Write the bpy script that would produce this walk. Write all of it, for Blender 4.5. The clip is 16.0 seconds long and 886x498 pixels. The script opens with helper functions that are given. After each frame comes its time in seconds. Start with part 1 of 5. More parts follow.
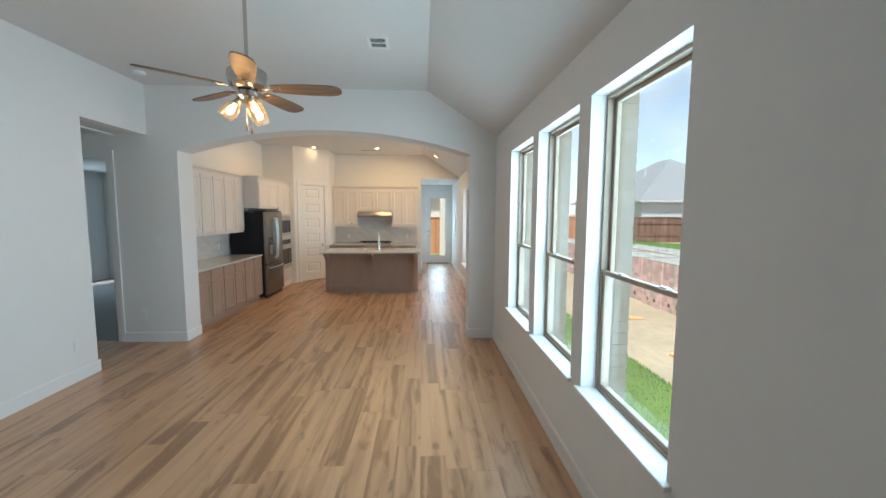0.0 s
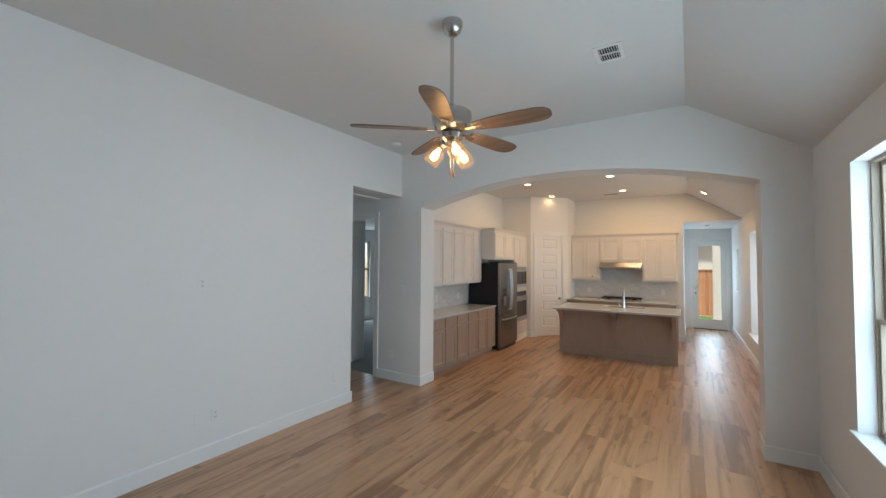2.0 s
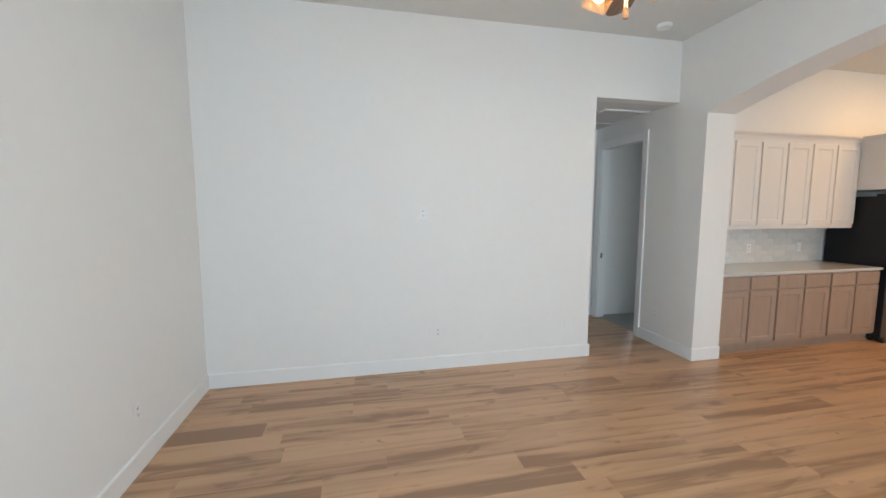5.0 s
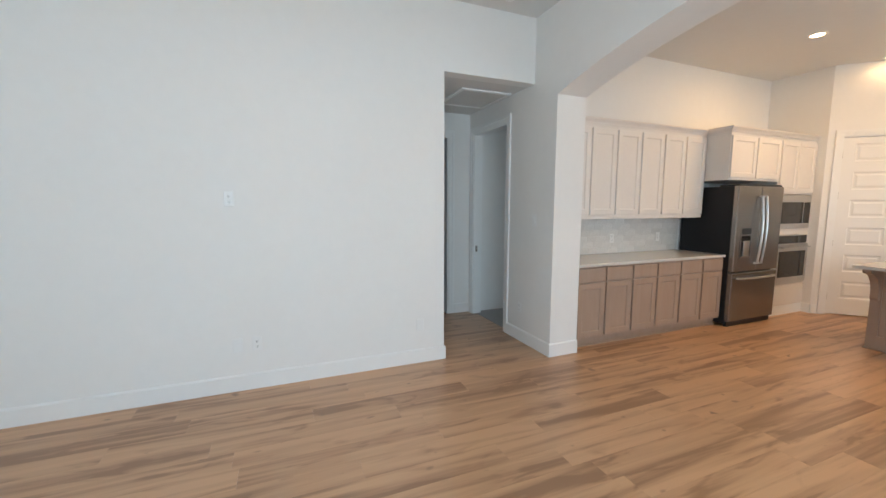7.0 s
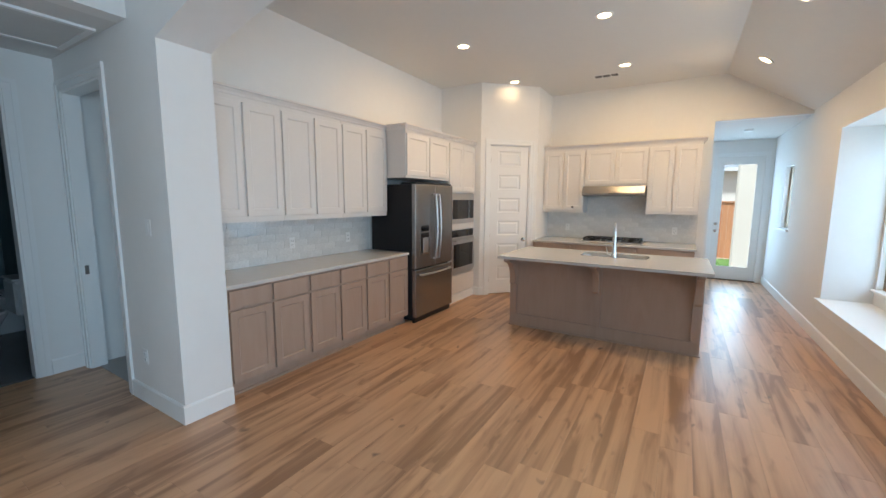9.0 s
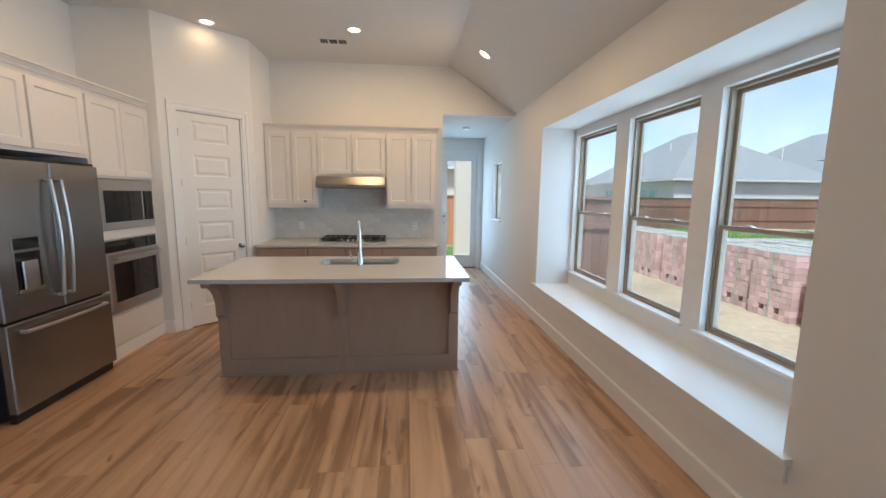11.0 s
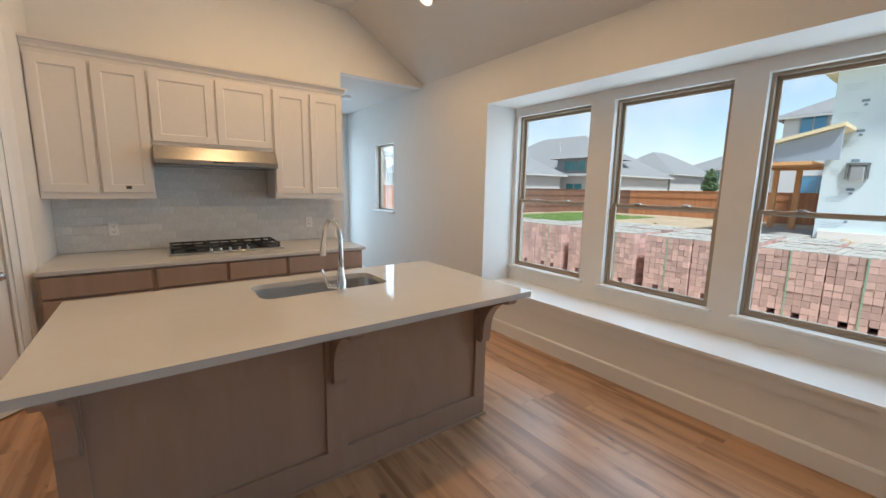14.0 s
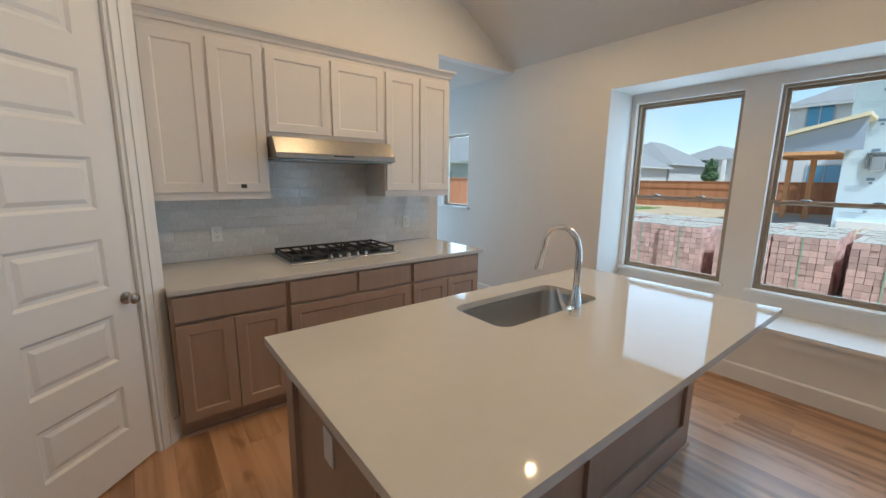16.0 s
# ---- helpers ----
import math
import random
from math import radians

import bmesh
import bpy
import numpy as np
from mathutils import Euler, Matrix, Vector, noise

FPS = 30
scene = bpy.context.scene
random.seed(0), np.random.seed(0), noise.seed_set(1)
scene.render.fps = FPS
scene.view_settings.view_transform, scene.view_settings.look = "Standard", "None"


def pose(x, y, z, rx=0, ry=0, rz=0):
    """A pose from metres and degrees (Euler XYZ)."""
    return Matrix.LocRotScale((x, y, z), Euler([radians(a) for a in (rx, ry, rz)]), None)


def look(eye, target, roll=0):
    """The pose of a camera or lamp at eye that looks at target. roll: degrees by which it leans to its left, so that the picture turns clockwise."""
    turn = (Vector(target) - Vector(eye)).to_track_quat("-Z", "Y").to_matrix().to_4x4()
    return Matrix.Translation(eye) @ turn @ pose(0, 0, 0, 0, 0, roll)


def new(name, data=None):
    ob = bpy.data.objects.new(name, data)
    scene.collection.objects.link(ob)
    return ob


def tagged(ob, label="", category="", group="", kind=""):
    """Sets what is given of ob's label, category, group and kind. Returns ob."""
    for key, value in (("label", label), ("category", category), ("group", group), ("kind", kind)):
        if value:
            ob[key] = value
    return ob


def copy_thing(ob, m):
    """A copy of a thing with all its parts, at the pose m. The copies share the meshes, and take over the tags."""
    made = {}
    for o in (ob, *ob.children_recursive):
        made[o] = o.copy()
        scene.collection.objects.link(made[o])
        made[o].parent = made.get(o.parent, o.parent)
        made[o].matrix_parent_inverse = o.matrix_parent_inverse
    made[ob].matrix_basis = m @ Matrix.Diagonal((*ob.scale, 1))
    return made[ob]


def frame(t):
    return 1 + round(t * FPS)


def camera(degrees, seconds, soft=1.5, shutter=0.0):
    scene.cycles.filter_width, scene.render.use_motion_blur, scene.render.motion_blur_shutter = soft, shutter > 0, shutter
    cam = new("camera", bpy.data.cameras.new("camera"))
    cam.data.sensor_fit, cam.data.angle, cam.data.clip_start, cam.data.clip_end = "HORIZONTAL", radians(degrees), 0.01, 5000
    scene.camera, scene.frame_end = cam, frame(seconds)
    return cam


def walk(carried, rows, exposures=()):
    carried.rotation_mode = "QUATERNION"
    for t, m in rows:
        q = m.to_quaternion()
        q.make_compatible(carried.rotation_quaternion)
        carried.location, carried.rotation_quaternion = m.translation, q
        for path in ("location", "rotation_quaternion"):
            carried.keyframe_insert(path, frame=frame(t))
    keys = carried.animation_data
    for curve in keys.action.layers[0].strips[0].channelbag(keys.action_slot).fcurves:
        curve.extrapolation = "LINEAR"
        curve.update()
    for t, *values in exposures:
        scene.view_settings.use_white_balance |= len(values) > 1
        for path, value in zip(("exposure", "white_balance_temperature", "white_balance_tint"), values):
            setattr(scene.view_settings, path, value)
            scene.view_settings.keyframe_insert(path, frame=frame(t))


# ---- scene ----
cam = camera(97.2, 16.0)
PATH = [
    (0, (0.068, -0.191, 1.764), (0.174, 1.798, 1.581), 0.3),
    (0.5, (0.071, -0.051, 1.779), (-0.057, 1.945, 1.734), 0.4),
    (1, (0.063, 0.178, 1.791), (-0.319, 2.141, 1.827), 0.4),
    (1.5, (0.096, 0.359, 1.769), (-0.606, 2.231, 1.838), 0.5),
    (2, (0.142, 0.576, 1.768), (-0.923, 2.268, 1.838), 0.4),
    (2.5, (0.175, 0.745, 1.713), (-1.23, 2.167, 1.777), 0.3),
    (3, (0.188, 0.901, 1.671), (-1.487, 1.992, 1.708), 0.2),
    (3.5, (0.276, 1.085, 1.641), (-1.585, 1.818, 1.621), 0.2),
    (3.7, (0.334, 1.169, 1.642), (-1.572, 1.773, 1.593), 0.1),
    (6, (0.081, 2.244, 1.571), (-1.865, 2.649, 1.349), -0.1),
    (6.5, (0.022, 2.487, 1.549), (-1.886, 3.043, 1.328), 0.1),
    (7, (-0.032, 2.756, 1.524), (-1.87, 3.512, 1.301), 0.1),
    (7.5, (-0.111, 3.017, 1.543), (-1.818, 4.033, 1.312), 0.1),
    (8, (-0.132, 3.363, 1.541), (-1.644, 4.649, 1.304), 0.1),
    (8.5, (-0.208, 3.649, 1.592), (-1.484, 5.169, 1.34), 0.4),
    (9, (-0.276, 3.947, 1.574), (-1.311, 5.639, 1.323), 0.3),
    (9.5, (-0.312, 4.241, 1.563), (-1.091, 6.067, 1.317), 0.2),
    (10, (-0.316, 4.566, 1.563), (-0.82, 6.485, 1.311), 0.5),
    (12.5, (-1.05, 5.929, 1.567), (-0.051, 7.633, 1.254), 0.8),
    (13, (-1.233, 6.134, 1.552), (-0.137, 7.779, 1.245), 0.9),
    (13.5, (-1.461, 6.465, 1.532), (-0.306, 8.066, 1.216), 0.9),
    (14, (-1.715, 6.735, 1.501), (-0.546, 8.328, 1.191), 1.0),
    (14.5, (-1.978, 6.944, 1.515), (-0.819, 8.542, 1.192), 0.8),
    (15, (-2.172, 7.167, 1.51), (-1.014, 8.762, 1.173), 0.8),
    (15.5, (-2.355, 7.469, 1.532), (-1.182, 9.051, 1.182), 0.9),
    (16, (-2.457, 7.782, 1.527), (-1.248, 9.336, 1.172), 0.7),
]

walk(cam, [(t, look(eye, target, roll)) for t, eye, target, roll in PATH],
     exposures=[(0.0, 1.76, 5850, 2), (0.5, 1.58, 5950, 3), (1.5, 1.49, 6050, 6), (2.0, 1.57, 6000, 6), (3.5, 1.92, 6150, 7), (6.0, 2.17, 6350, 8), (8.0, 2.08, 5800, 5),
                (9.0, 1.95, 5400, 3), (9.5, 1.84, 5200, 2), (10.0, 1.76, 5250, 3), (12.5, 1.5, 5750, 5), (13.5, 1.5, 5950, 7), (14.5, 1.48, 5650, 4), (15.0, 1.43, 5350, 1),
                (15.5, 1.42, 5250, 1), (16.0, 1.4, 5350, 2)])

# ---- world, sun and large lights ----
world = bpy.data.worlds.new("world")
scene.world = world
world.use_nodes = True
wn = world.node_tree
sky = wn.nodes.new("ShaderNodeTexSky")
sky.sky_type = 'NISHITA'
sky.sun_disc = False
sky.sun_elevation = radians(62)
sky.sun_rotation = radians(150)
sky.air_density = 1.0
sky.dust_density = 0.3
# thin broken cloud bleaches the blue
cloud_at = wn.nodes.new("ShaderNodeTexCoord")
cloud = wn.nodes.new("ShaderNodeTexNoise")
cloud.inputs["Scale"].default_value = 4.5
cloud.inputs["Detail"].default_value = 7
cloud.inputs["Roughness"].default_value = 0.6
bleach = wn.nodes.new("ShaderNodeMapRange")
bleach.inputs["From Min"].default_value = 0.40
bleach.inputs["From Max"].default_value = 0.62
bleach.inputs["To Min"].default_value = 0.75
bleach.inputs["To Max"].default_value = 0.25
pale = wn.nodes.new("ShaderNodeHueSaturation")
pale.inputs["Value"].default_value = 0.68
wn.links.new(cloud_at.outputs["Generated"], cloud.inputs["Vector"])
wn.links.new(cloud.outputs["Fac"], bleach.inputs["Value"])
wn.links.new(bleach.outputs["Result"], pale.inputs["Saturation"])
wn.links.new(sky.outputs["Color"], pale.inputs["Color"])
wn.links.new(pale.outputs["Color"], wn.nodes["Background"].inputs["Color"])
wn.nodes["Background"].inputs["Strength"].default_value = 0.088


def lamp(name, kind, m, energy, color=(1, 1, 1), size=0.1, size_y=None, spread=None):
    data = bpy.data.lights.new(name, kind)
    data.energy, data.color = energy, color
    if kind == 'AREA':
        data.size = size
        if size_y:
            data.shape, data.size_y = 'RECTANGLE', size_y
        else:
            data.shape = 'DISK'
        if spread:
            data.spread = radians(spread)
    elif kind == 'SUN':
        data.angle = radians(size)
    else:
        data.shadow_soft_size = size
    ob = new(name, data)
    ob.matrix_world = m
    return ob


# the sun stands high behind the house, so the window side is in soft light
lamp("sun", 'SUN', look((-3, -5.2, 11), (0, 0, 0)), 2.1, (1, 0.95, 0.88), size=6)

CAN_WATTS, FAN_WATTS = 3.4, 2.1
LIVING_WATTS, KITCHEN_WATTS = 8.4, 3.7
LIVING_WINDOWS = [(1.285, 2.17), (2.345, 3.235), (3.40, 4.285)]
KITCHEN_WINDOWS = [(6.765, 7.645), (7.835, 8.70), (8.93, 9.815)]
SKYLIGHT = (0.67, 0.855, 1.0)
# daylight in the window openings
for y0, y1 in LIVING_WINDOWS:
    yc = (y0 + y1) / 2
    lamp("window_light", 'AREA', look((1.262, yc, 1.56), (0.262, yc, 1.56)), LIVING_WATTS, SKYLIGHT, y1 - y0 - 0.04, 1.77)
for y0, y1 in KITCHEN_WINDOWS:
    yc = (y0 + y1) / 2
    lamp("window_light", 'AREA', look((1.67, yc, 1.458), (0.67, yc, 1.458)), KITCHEN_WATTS, SKYLIGHT, y1 - y0 - 0.04, 1.58)
lamp("window_light", 'AREA', look((1.27, 12.13, 1.635), (0.27, 12.13, 1.635)), 2.0, SKYLIGHT, 0.5, 0.9)
lamp("window_light", 'AREA', look((0.615, 13.60, 1.275), (0.615, 12.6, 1.275)), 5.0, SKYLIGHT, 0.52, 1.98)
lamp("window_light", 'AREA', look((-8.22, 9.05, 1.55), (-7.0, 9.05, 1.5)), 6, SKYLIGHT, 0.95, 1.6)

# ---- materials ----


def material(name, color, rough=0.6, metal=0.0, var=0.06, scale=6.0, bump=0.0, bump_scale=120.0, coat=0.0, spec=0.5):
    """A principled surface whose colour wanders at two scales and whose relief is fine grain."""
    m = bpy.data.materials.new(name)
    m.use_nodes = True
    nt = m.node_tree
    b = nt.nodes["Principled BSDF"]
    b.inputs["Roughness"].default_value = rough
    b.inputs["Metallic"].default_value = metal
    b.inputs["Coat Weight"].default_value = coat
    b.inputs["Specular IOR Level"].default_value = spec
    tc = nt.nodes.new("ShaderNodeTexCoord")
    n1 = nt.nodes.new("ShaderNodeTexNoise")
    n1.inputs["Scale"].default_value = scale
    n1.inputs["Detail"].default_value = 6
    n2 = nt.nodes.new("ShaderNodeTexNoise")
    n2.inputs["Scale"].default_value = scale * 11
    n2.inputs["Detail"].default_value = 3
    add = nt.nodes.new("ShaderNodeMath")
    add.operation = 'ADD'
    half = nt.nodes.new("ShaderNodeMath")
    half.operation = 'MULTIPLY'
    half.inputs[1].default_value = 0.5
    ramp = nt.nodes.new("ShaderNodeValToRGB")
    e = ramp.color_ramp.elements
    e[0].position, e[1].position = 0.3, 0.7
    e[0].color = (*[c * (1 - var) for c in color], 1)
    e[1].color = (*[min(1, c * (1 + var)) for c in color], 1)
    for n in (n1, n2):
        nt.links.new(tc.outputs["Object"], n.inputs["Vector"])
    nt.links.new(n1.outputs["Fac"], add.inputs[0])
    nt.links.new(n2.outputs["Fac"], add.inputs[1])
    nt.links.new(add.outputs[0], half.inputs[0])
    nt.links.new(half.outputs[0], ramp.inputs["Fac"])
    nt.links.new(ramp.outputs["Color"], b.inputs["Base Color"])
    if bump:
        n3 = nt.nodes.new("ShaderNodeTexNoise")
        n3.inputs["Scale"].default_value = bump_scale
        n3.inputs["Detail"].default_value = 4
        bp = nt.nodes.new("ShaderNodeBump")
        bp.inputs["Strength"].default_value = bump
        bp.inputs["Distance"].default_value = 0.003
        nt.links.new(tc.outputs["Object"], n3.inputs["Vector"])
        nt.links.new(n3.outputs["Fac"], bp.inputs["Height"])
        nt.links.new(bp.outputs["Normal"], b.inputs["Normal"])
    return m


def emitter(name, color, strength):
    m = bpy.data.materials.new(name)
    m.use_nodes = True
    b = m.node_tree.nodes["Principled BSDF"]
    b.inputs["Base Color"].default_value = (0.9, 0.9, 0.9, 1)
    b.inputs["Emission Color"].default_value = (*color, 1)
    b.inputs["Emission Strength"].default_value = strength
    return m


def glass(name, color=(1, 1, 1), rough=0.0, glow=0.0):
    """Thin pane: clear with a mirror sheen that grows at a slant."""
    m = bpy.data.materials.new(name)
    m.use_nodes = True
    nt = m.node_tree
    nt.nodes.remove(nt.nodes["Principled BSDF"])
    out = nt.nodes["Material Output"]
    tr = nt.nodes.new("ShaderNodeBsdfTransparent")
    tr.inputs["Color"].default_value = (*color, 1)
    gl = nt.nodes.new("ShaderNodeBsdfGlossy")
    gl.inputs["Roughness"].default_value = rough
    fr = nt.nodes.new("ShaderNodeLayerWeight")
    fr.inputs["Blend"].default_value = 0.12
    half = nt.nodes.new("ShaderNodeMath")
    half.operation = 'MULTIPLY'
    half.inputs[1].default_value = 0.5
    nt.links.new(fr.outputs["Facing"], half.inputs[0])
    mx = nt.nodes.new("ShaderNodeMixShader")
    nt.links.new(half.outputs[0], mx.inputs["Fac"])
    nt.links.new(tr.outputs[0], mx.inputs[1])
    nt.links.new(gl.outputs[0], mx.inputs[2])
    last = mx
    if glow:
        tl = nt.nodes.new("ShaderNodeBsdfTranslucent")
        tl.inputs["Color"].default_value = (1.0, 0.78, 0.5, 1)
        last = nt.nodes.new("ShaderNodeMixShader")
        last.inputs["Fac"].default_value = glow
        nt.links.new(mx.outputs[0], last.inputs[1])
        nt.links.new(tl.outputs[0], last.inputs[2])
    nt.links.new(last.outputs[0], out.inputs["Surface"])
    return m


def wood(name, light, dark, rough, along, stretch=14.0, scale=2.2, random_shift=True, blotch=0.5, bump=0.15, tone=0.25):
    """Wood with long grain along one axis; each piece takes its own grain and tone."""
    m = bpy.data.materials.new(name)
    m.use_nodes = True
    nt = m.node_tree
    b = nt.nodes["Principled BSDF"]
    tc = nt.nodes.new("ShaderNodeTexCoord")
    info = nt.nodes.new("ShaderNodeObjectInfo")
    isl = nt.nodes.new("ShaderNodeNewGeometry")
    rnd = nt.nodes.new("ShaderNodeMath")
    rnd.operation = 'ADD'
    nt.links.new(info.outputs["Random"], rnd.inputs[0])
    nt.links.new(isl.outputs["Random Per Island"], rnd.inputs[1])
    fr = nt.nodes.new("ShaderNodeMath")
    fr.operation = 'FRACT'
    nt.links.new(rnd.outputs[0], fr.inputs[0])
    sc = nt.nodes.new("ShaderNodeVectorMath")
    sc.operation = 'SCALE'
    sc.inputs[0].default_value = (37.0, 53.0, 29.0)
    nt.links.new(fr.outputs[0], sc.inputs["Scale"])
    off = nt.nodes.new("ShaderNodeVectorMath")
    off.operation = 'ADD'
    nt.links.new(tc.outputs["Object"], off.inputs[0])
    if random_shift:
        nt.links.new(sc.outputs[0], off.inputs[1])
    mp = nt.nodes.new("ShaderNodeMapping")
    s = [stretch, stretch, stretch]
    s[along] = 1.0
    mp.inputs["Scale"].default_value = s
    nt.links.new(off.outputs[0], mp.inputs["Vector"])
    g = nt.nodes.new("ShaderNodeTexNoise")
    g.inputs["Scale"].default_value = scale
    g.inputs["Detail"].default_value = 8
    g.inputs["Roughness"].default_value = 0.6
    g.inputs["Distortion"].default_value = 0.6
    nt.links.new(mp.outputs[0], g.inputs["Vector"])
    mp2 = nt.nodes.new("ShaderNodeMapping")
    s2 = [8.0, 8.0, 8.0]
    s2[along] = 1.0
    mp2.inputs["Scale"].default_value = s2
    nt.links.new(off.outputs[0], mp2.inputs["Vector"])
    k = nt.nodes.new("ShaderNodeTexNoise")
    k.inputs["Scale"].default_value = 1.3
    k.inputs["Detail"].default_value = 3
    k.inputs["Distortion"].default_value = 1.2
    nt.links.new(mp2.outputs[0], k.inputs["Vector"])
    ma = nt.nodes.new("ShaderNodeMath")
    ma.operation = 'MULTIPLY_ADD'
    ma.inputs[1].default_value = blotch
    nt.links.new(k.outputs["Fac"], ma.inputs[0])
    sub = nt.nodes.new("ShaderNodeMath")
    sub.operation = 'MULTIPLY'
    sub.inputs[1].default_value = 1 - blotch
    nt.links.new(g.outputs["Fac"], sub.inputs[0])
    nt.links.new(sub.outputs[0], ma.inputs[2])
    t = nt.nodes.new("ShaderNodeMath")
    t.operation = 'MULTIPLY_ADD'
    t.inputs[1].default_value = tone
    nt.links.new(fr.outputs[0], t.inputs[0])
    nt.links.new(ma.outputs[0], t.inputs[2])
    ramp = nt.nodes.new("ShaderNodeValToRGB")
    e = ramp.color_ramp.elements
    e[0].position, e[1].position = 0.36 + tone * 0.3, 0.66 + tone * 0.5
    e[0].color, e[1].color = (*dark, 1), (*light, 1)
    nt.links.new(t.outputs[0], ramp.inputs["Fac"])
    nt.links.new(ramp.outputs["Color"], b.inputs["Base Color"])
    b.inputs["Roughness"].default_value = rough
    bp = nt.nodes.new("ShaderNodeBump")
    bp.inputs["Strength"].default_value = bump
    bp.inputs["Distance"].default_value = 0.002
    nt.links.new(g.outputs["Fac"], bp.inputs["Height"])
    nt.links.new(bp.outputs["Normal"], b.inputs["Normal"])
    return m


def plank_wood(name, light, dark, knot):
    """Printed oak: broad flowing bands of heartwood and sapwood along y, fine grain, a few knots; every plank differs."""
    m = bpy.data.materials.new(name)
    m.use_nodes = True
    nt = m.node_tree
    b = nt.nodes["Principled BSDF"]

    def node(kind, **values):
        n = nt.nodes.new(kind)
        for key, value in values.items():
            n.inputs[key.replace("_", " ")].default_value = value
        return n

    def math_node(op, a, second):
        n = nt.nodes.new("ShaderNodeMath")
        n.operation = op
        nt.links.new(a, n.inputs[0])
        if isinstance(second, (int, float)):
            n.inputs[1].default_value = second
        else:
            nt.links.new(second, n.inputs[1])
        return n.outputs[0]

    tc, info, isl = node("ShaderNodeTexCoord"), node("ShaderNodeObjectInfo"), node("ShaderNodeNewGeometry")
    r = math_node('FRACT', math_node('ADD', info.outputs["Random"], isl.outputs["Random Per Island"]), 0.0)
    shift = nt.nodes.new("ShaderNodeVectorMath")
    shift.operation = 'SCALE'
    shift.inputs[0].default_value = (41.0, 67.0, 23.0)
    nt.links.new(r, shift.inputs["Scale"])
    place = nt.nodes.new("ShaderNodeVectorMath")
    place.operation = 'ADD'
    nt.links.new(tc.outputs["Object"], place.inputs[0])
    nt.links.new(shift.outputs[0], place.inputs[1])

    def layer(sx, sy, detail, twist):
        mp = node("ShaderNodeMapping", Scale=(sx, sy, sx))
        nt.links.new(place.outputs[0], mp.inputs["Vector"])
        n = node("ShaderNodeTexNoise", Scale=1.0, Detail=detail, Distortion=twist)
        nt.links.new(mp.outputs[0], n.inputs["Vector"])
        return n.outputs["Fac"]

    bands = layer(9.5, 0.5, 1.8, 0.8)
    grain = layer(90.0, 4.0, 4.0, 0.3)
    spots = layer(16.0, 8.0, 0.5, 0.3)
    smudge = layer(9.0, 2.0, 2.0, 1.2)
    mix = math_node('ADD', math_node('MULTIPLY', bands, 0.86), math_node('MULTIPLY', grain, 0.14))
    mix = math_node('ADD', mix, math_node('MULTIPLY', math_node('SUBTRACT', r, 0.5), 0.15))
    mix = math_node('SUBTRACT', mix, math_node('MULTIPLY', math_node('MAXIMUM', math_node('SUBTRACT', smudge, 0.55), 0.0), 0.8))
    ramp = nt.nodes.new("ShaderNodeValToRGB")
    e = ramp.color_ramp.elements
    e[0].position, e[1].position = 0.345, 0.61
    e[0].color, e[1].color = (*dark, 1), (*light, 1)
    mid = ramp.color_ramp.elements.new(0.47)
    mid.color = (*[0.35 * d + 0.65 * l for d, l in zip(dark, light)], 1)
    nt.links.new(mix, ramp.inputs["Fac"])
    kr = node("ShaderNodeMapRange")
    kr.inputs["From Min"].default_value, kr.inputs["From Max"].default_value = 0.75, 0.86
    nt.links.new(spots, kr.inputs["Value"])
    mx = nt.nodes.new("ShaderNodeMix")
    mx.data_type = 'RGBA'
    nt.links.new(kr.outputs[0], mx.inputs["Factor"])
    nt.links.new(ramp.outputs["Color"], mx.inputs[6])
    mx.inputs[7].default_value = (*knot, 1)
    nt.links.new(mx.outputs[2], b.inputs["Base Color"])
    b.inputs["Roughness"].default_value = 0.34
    b.inputs["Specular IOR Level"].default_value = 1.0
    bp = node("ShaderNodeBump", Strength=0.05, Distance=0.002)
    nt.links.new(grain, bp.inputs["Height"])
    nt.links.new(bp.outputs["Normal"], b.inputs["Normal"])
    return m


def tinted(name, base, spread, rough, scale=30.0, bump=0.3, bump_scale=90):
    """Small pieces whose tone differs from piece to piece."""
    m = material(name, base, rough, var=0.12, scale=scale, bump=bump, bump_scale=bump_scale)
    nt = m.node_tree
    b = nt.nodes["Principled BSDF"]
    src = b.inputs["Base Color"].links[0].from_socket
    info = nt.nodes.new("ShaderNodeObjectInfo")
    isl = nt.nodes.new("ShaderNodeNewGeometry")
    a = nt.nodes.new("ShaderNodeMath")
    a.operation = 'ADD'
    nt.links.new(info.outputs["Random"], a.inputs[0])
    nt.links.new(isl.outputs["Random Per Island"], a.inputs[1])
    f = nt.nodes.new("ShaderNodeMath")
    f.operation = 'FRACT'
    nt.links.new(a.outputs[0], f.inputs[0])
    r = nt.nodes.new("ShaderNodeMapRange")
    r.inputs["To Min"].default_value = 1 - spread
    r.inputs["To Max"].default_value = 1 + spread
    nt.links.new(f.outputs[0], r.inputs["Value"])
    mul = nt.nodes.new("ShaderNodeVectorMath")
    mul.operation = 'SCALE'
    nt.links.new(src, mul.inputs[0])
    nt.links.new(r.outputs[0], mul.inputs["Scale"])
    nt.links.new(mul.outputs[0], b.inputs["Base Color"])
    return m


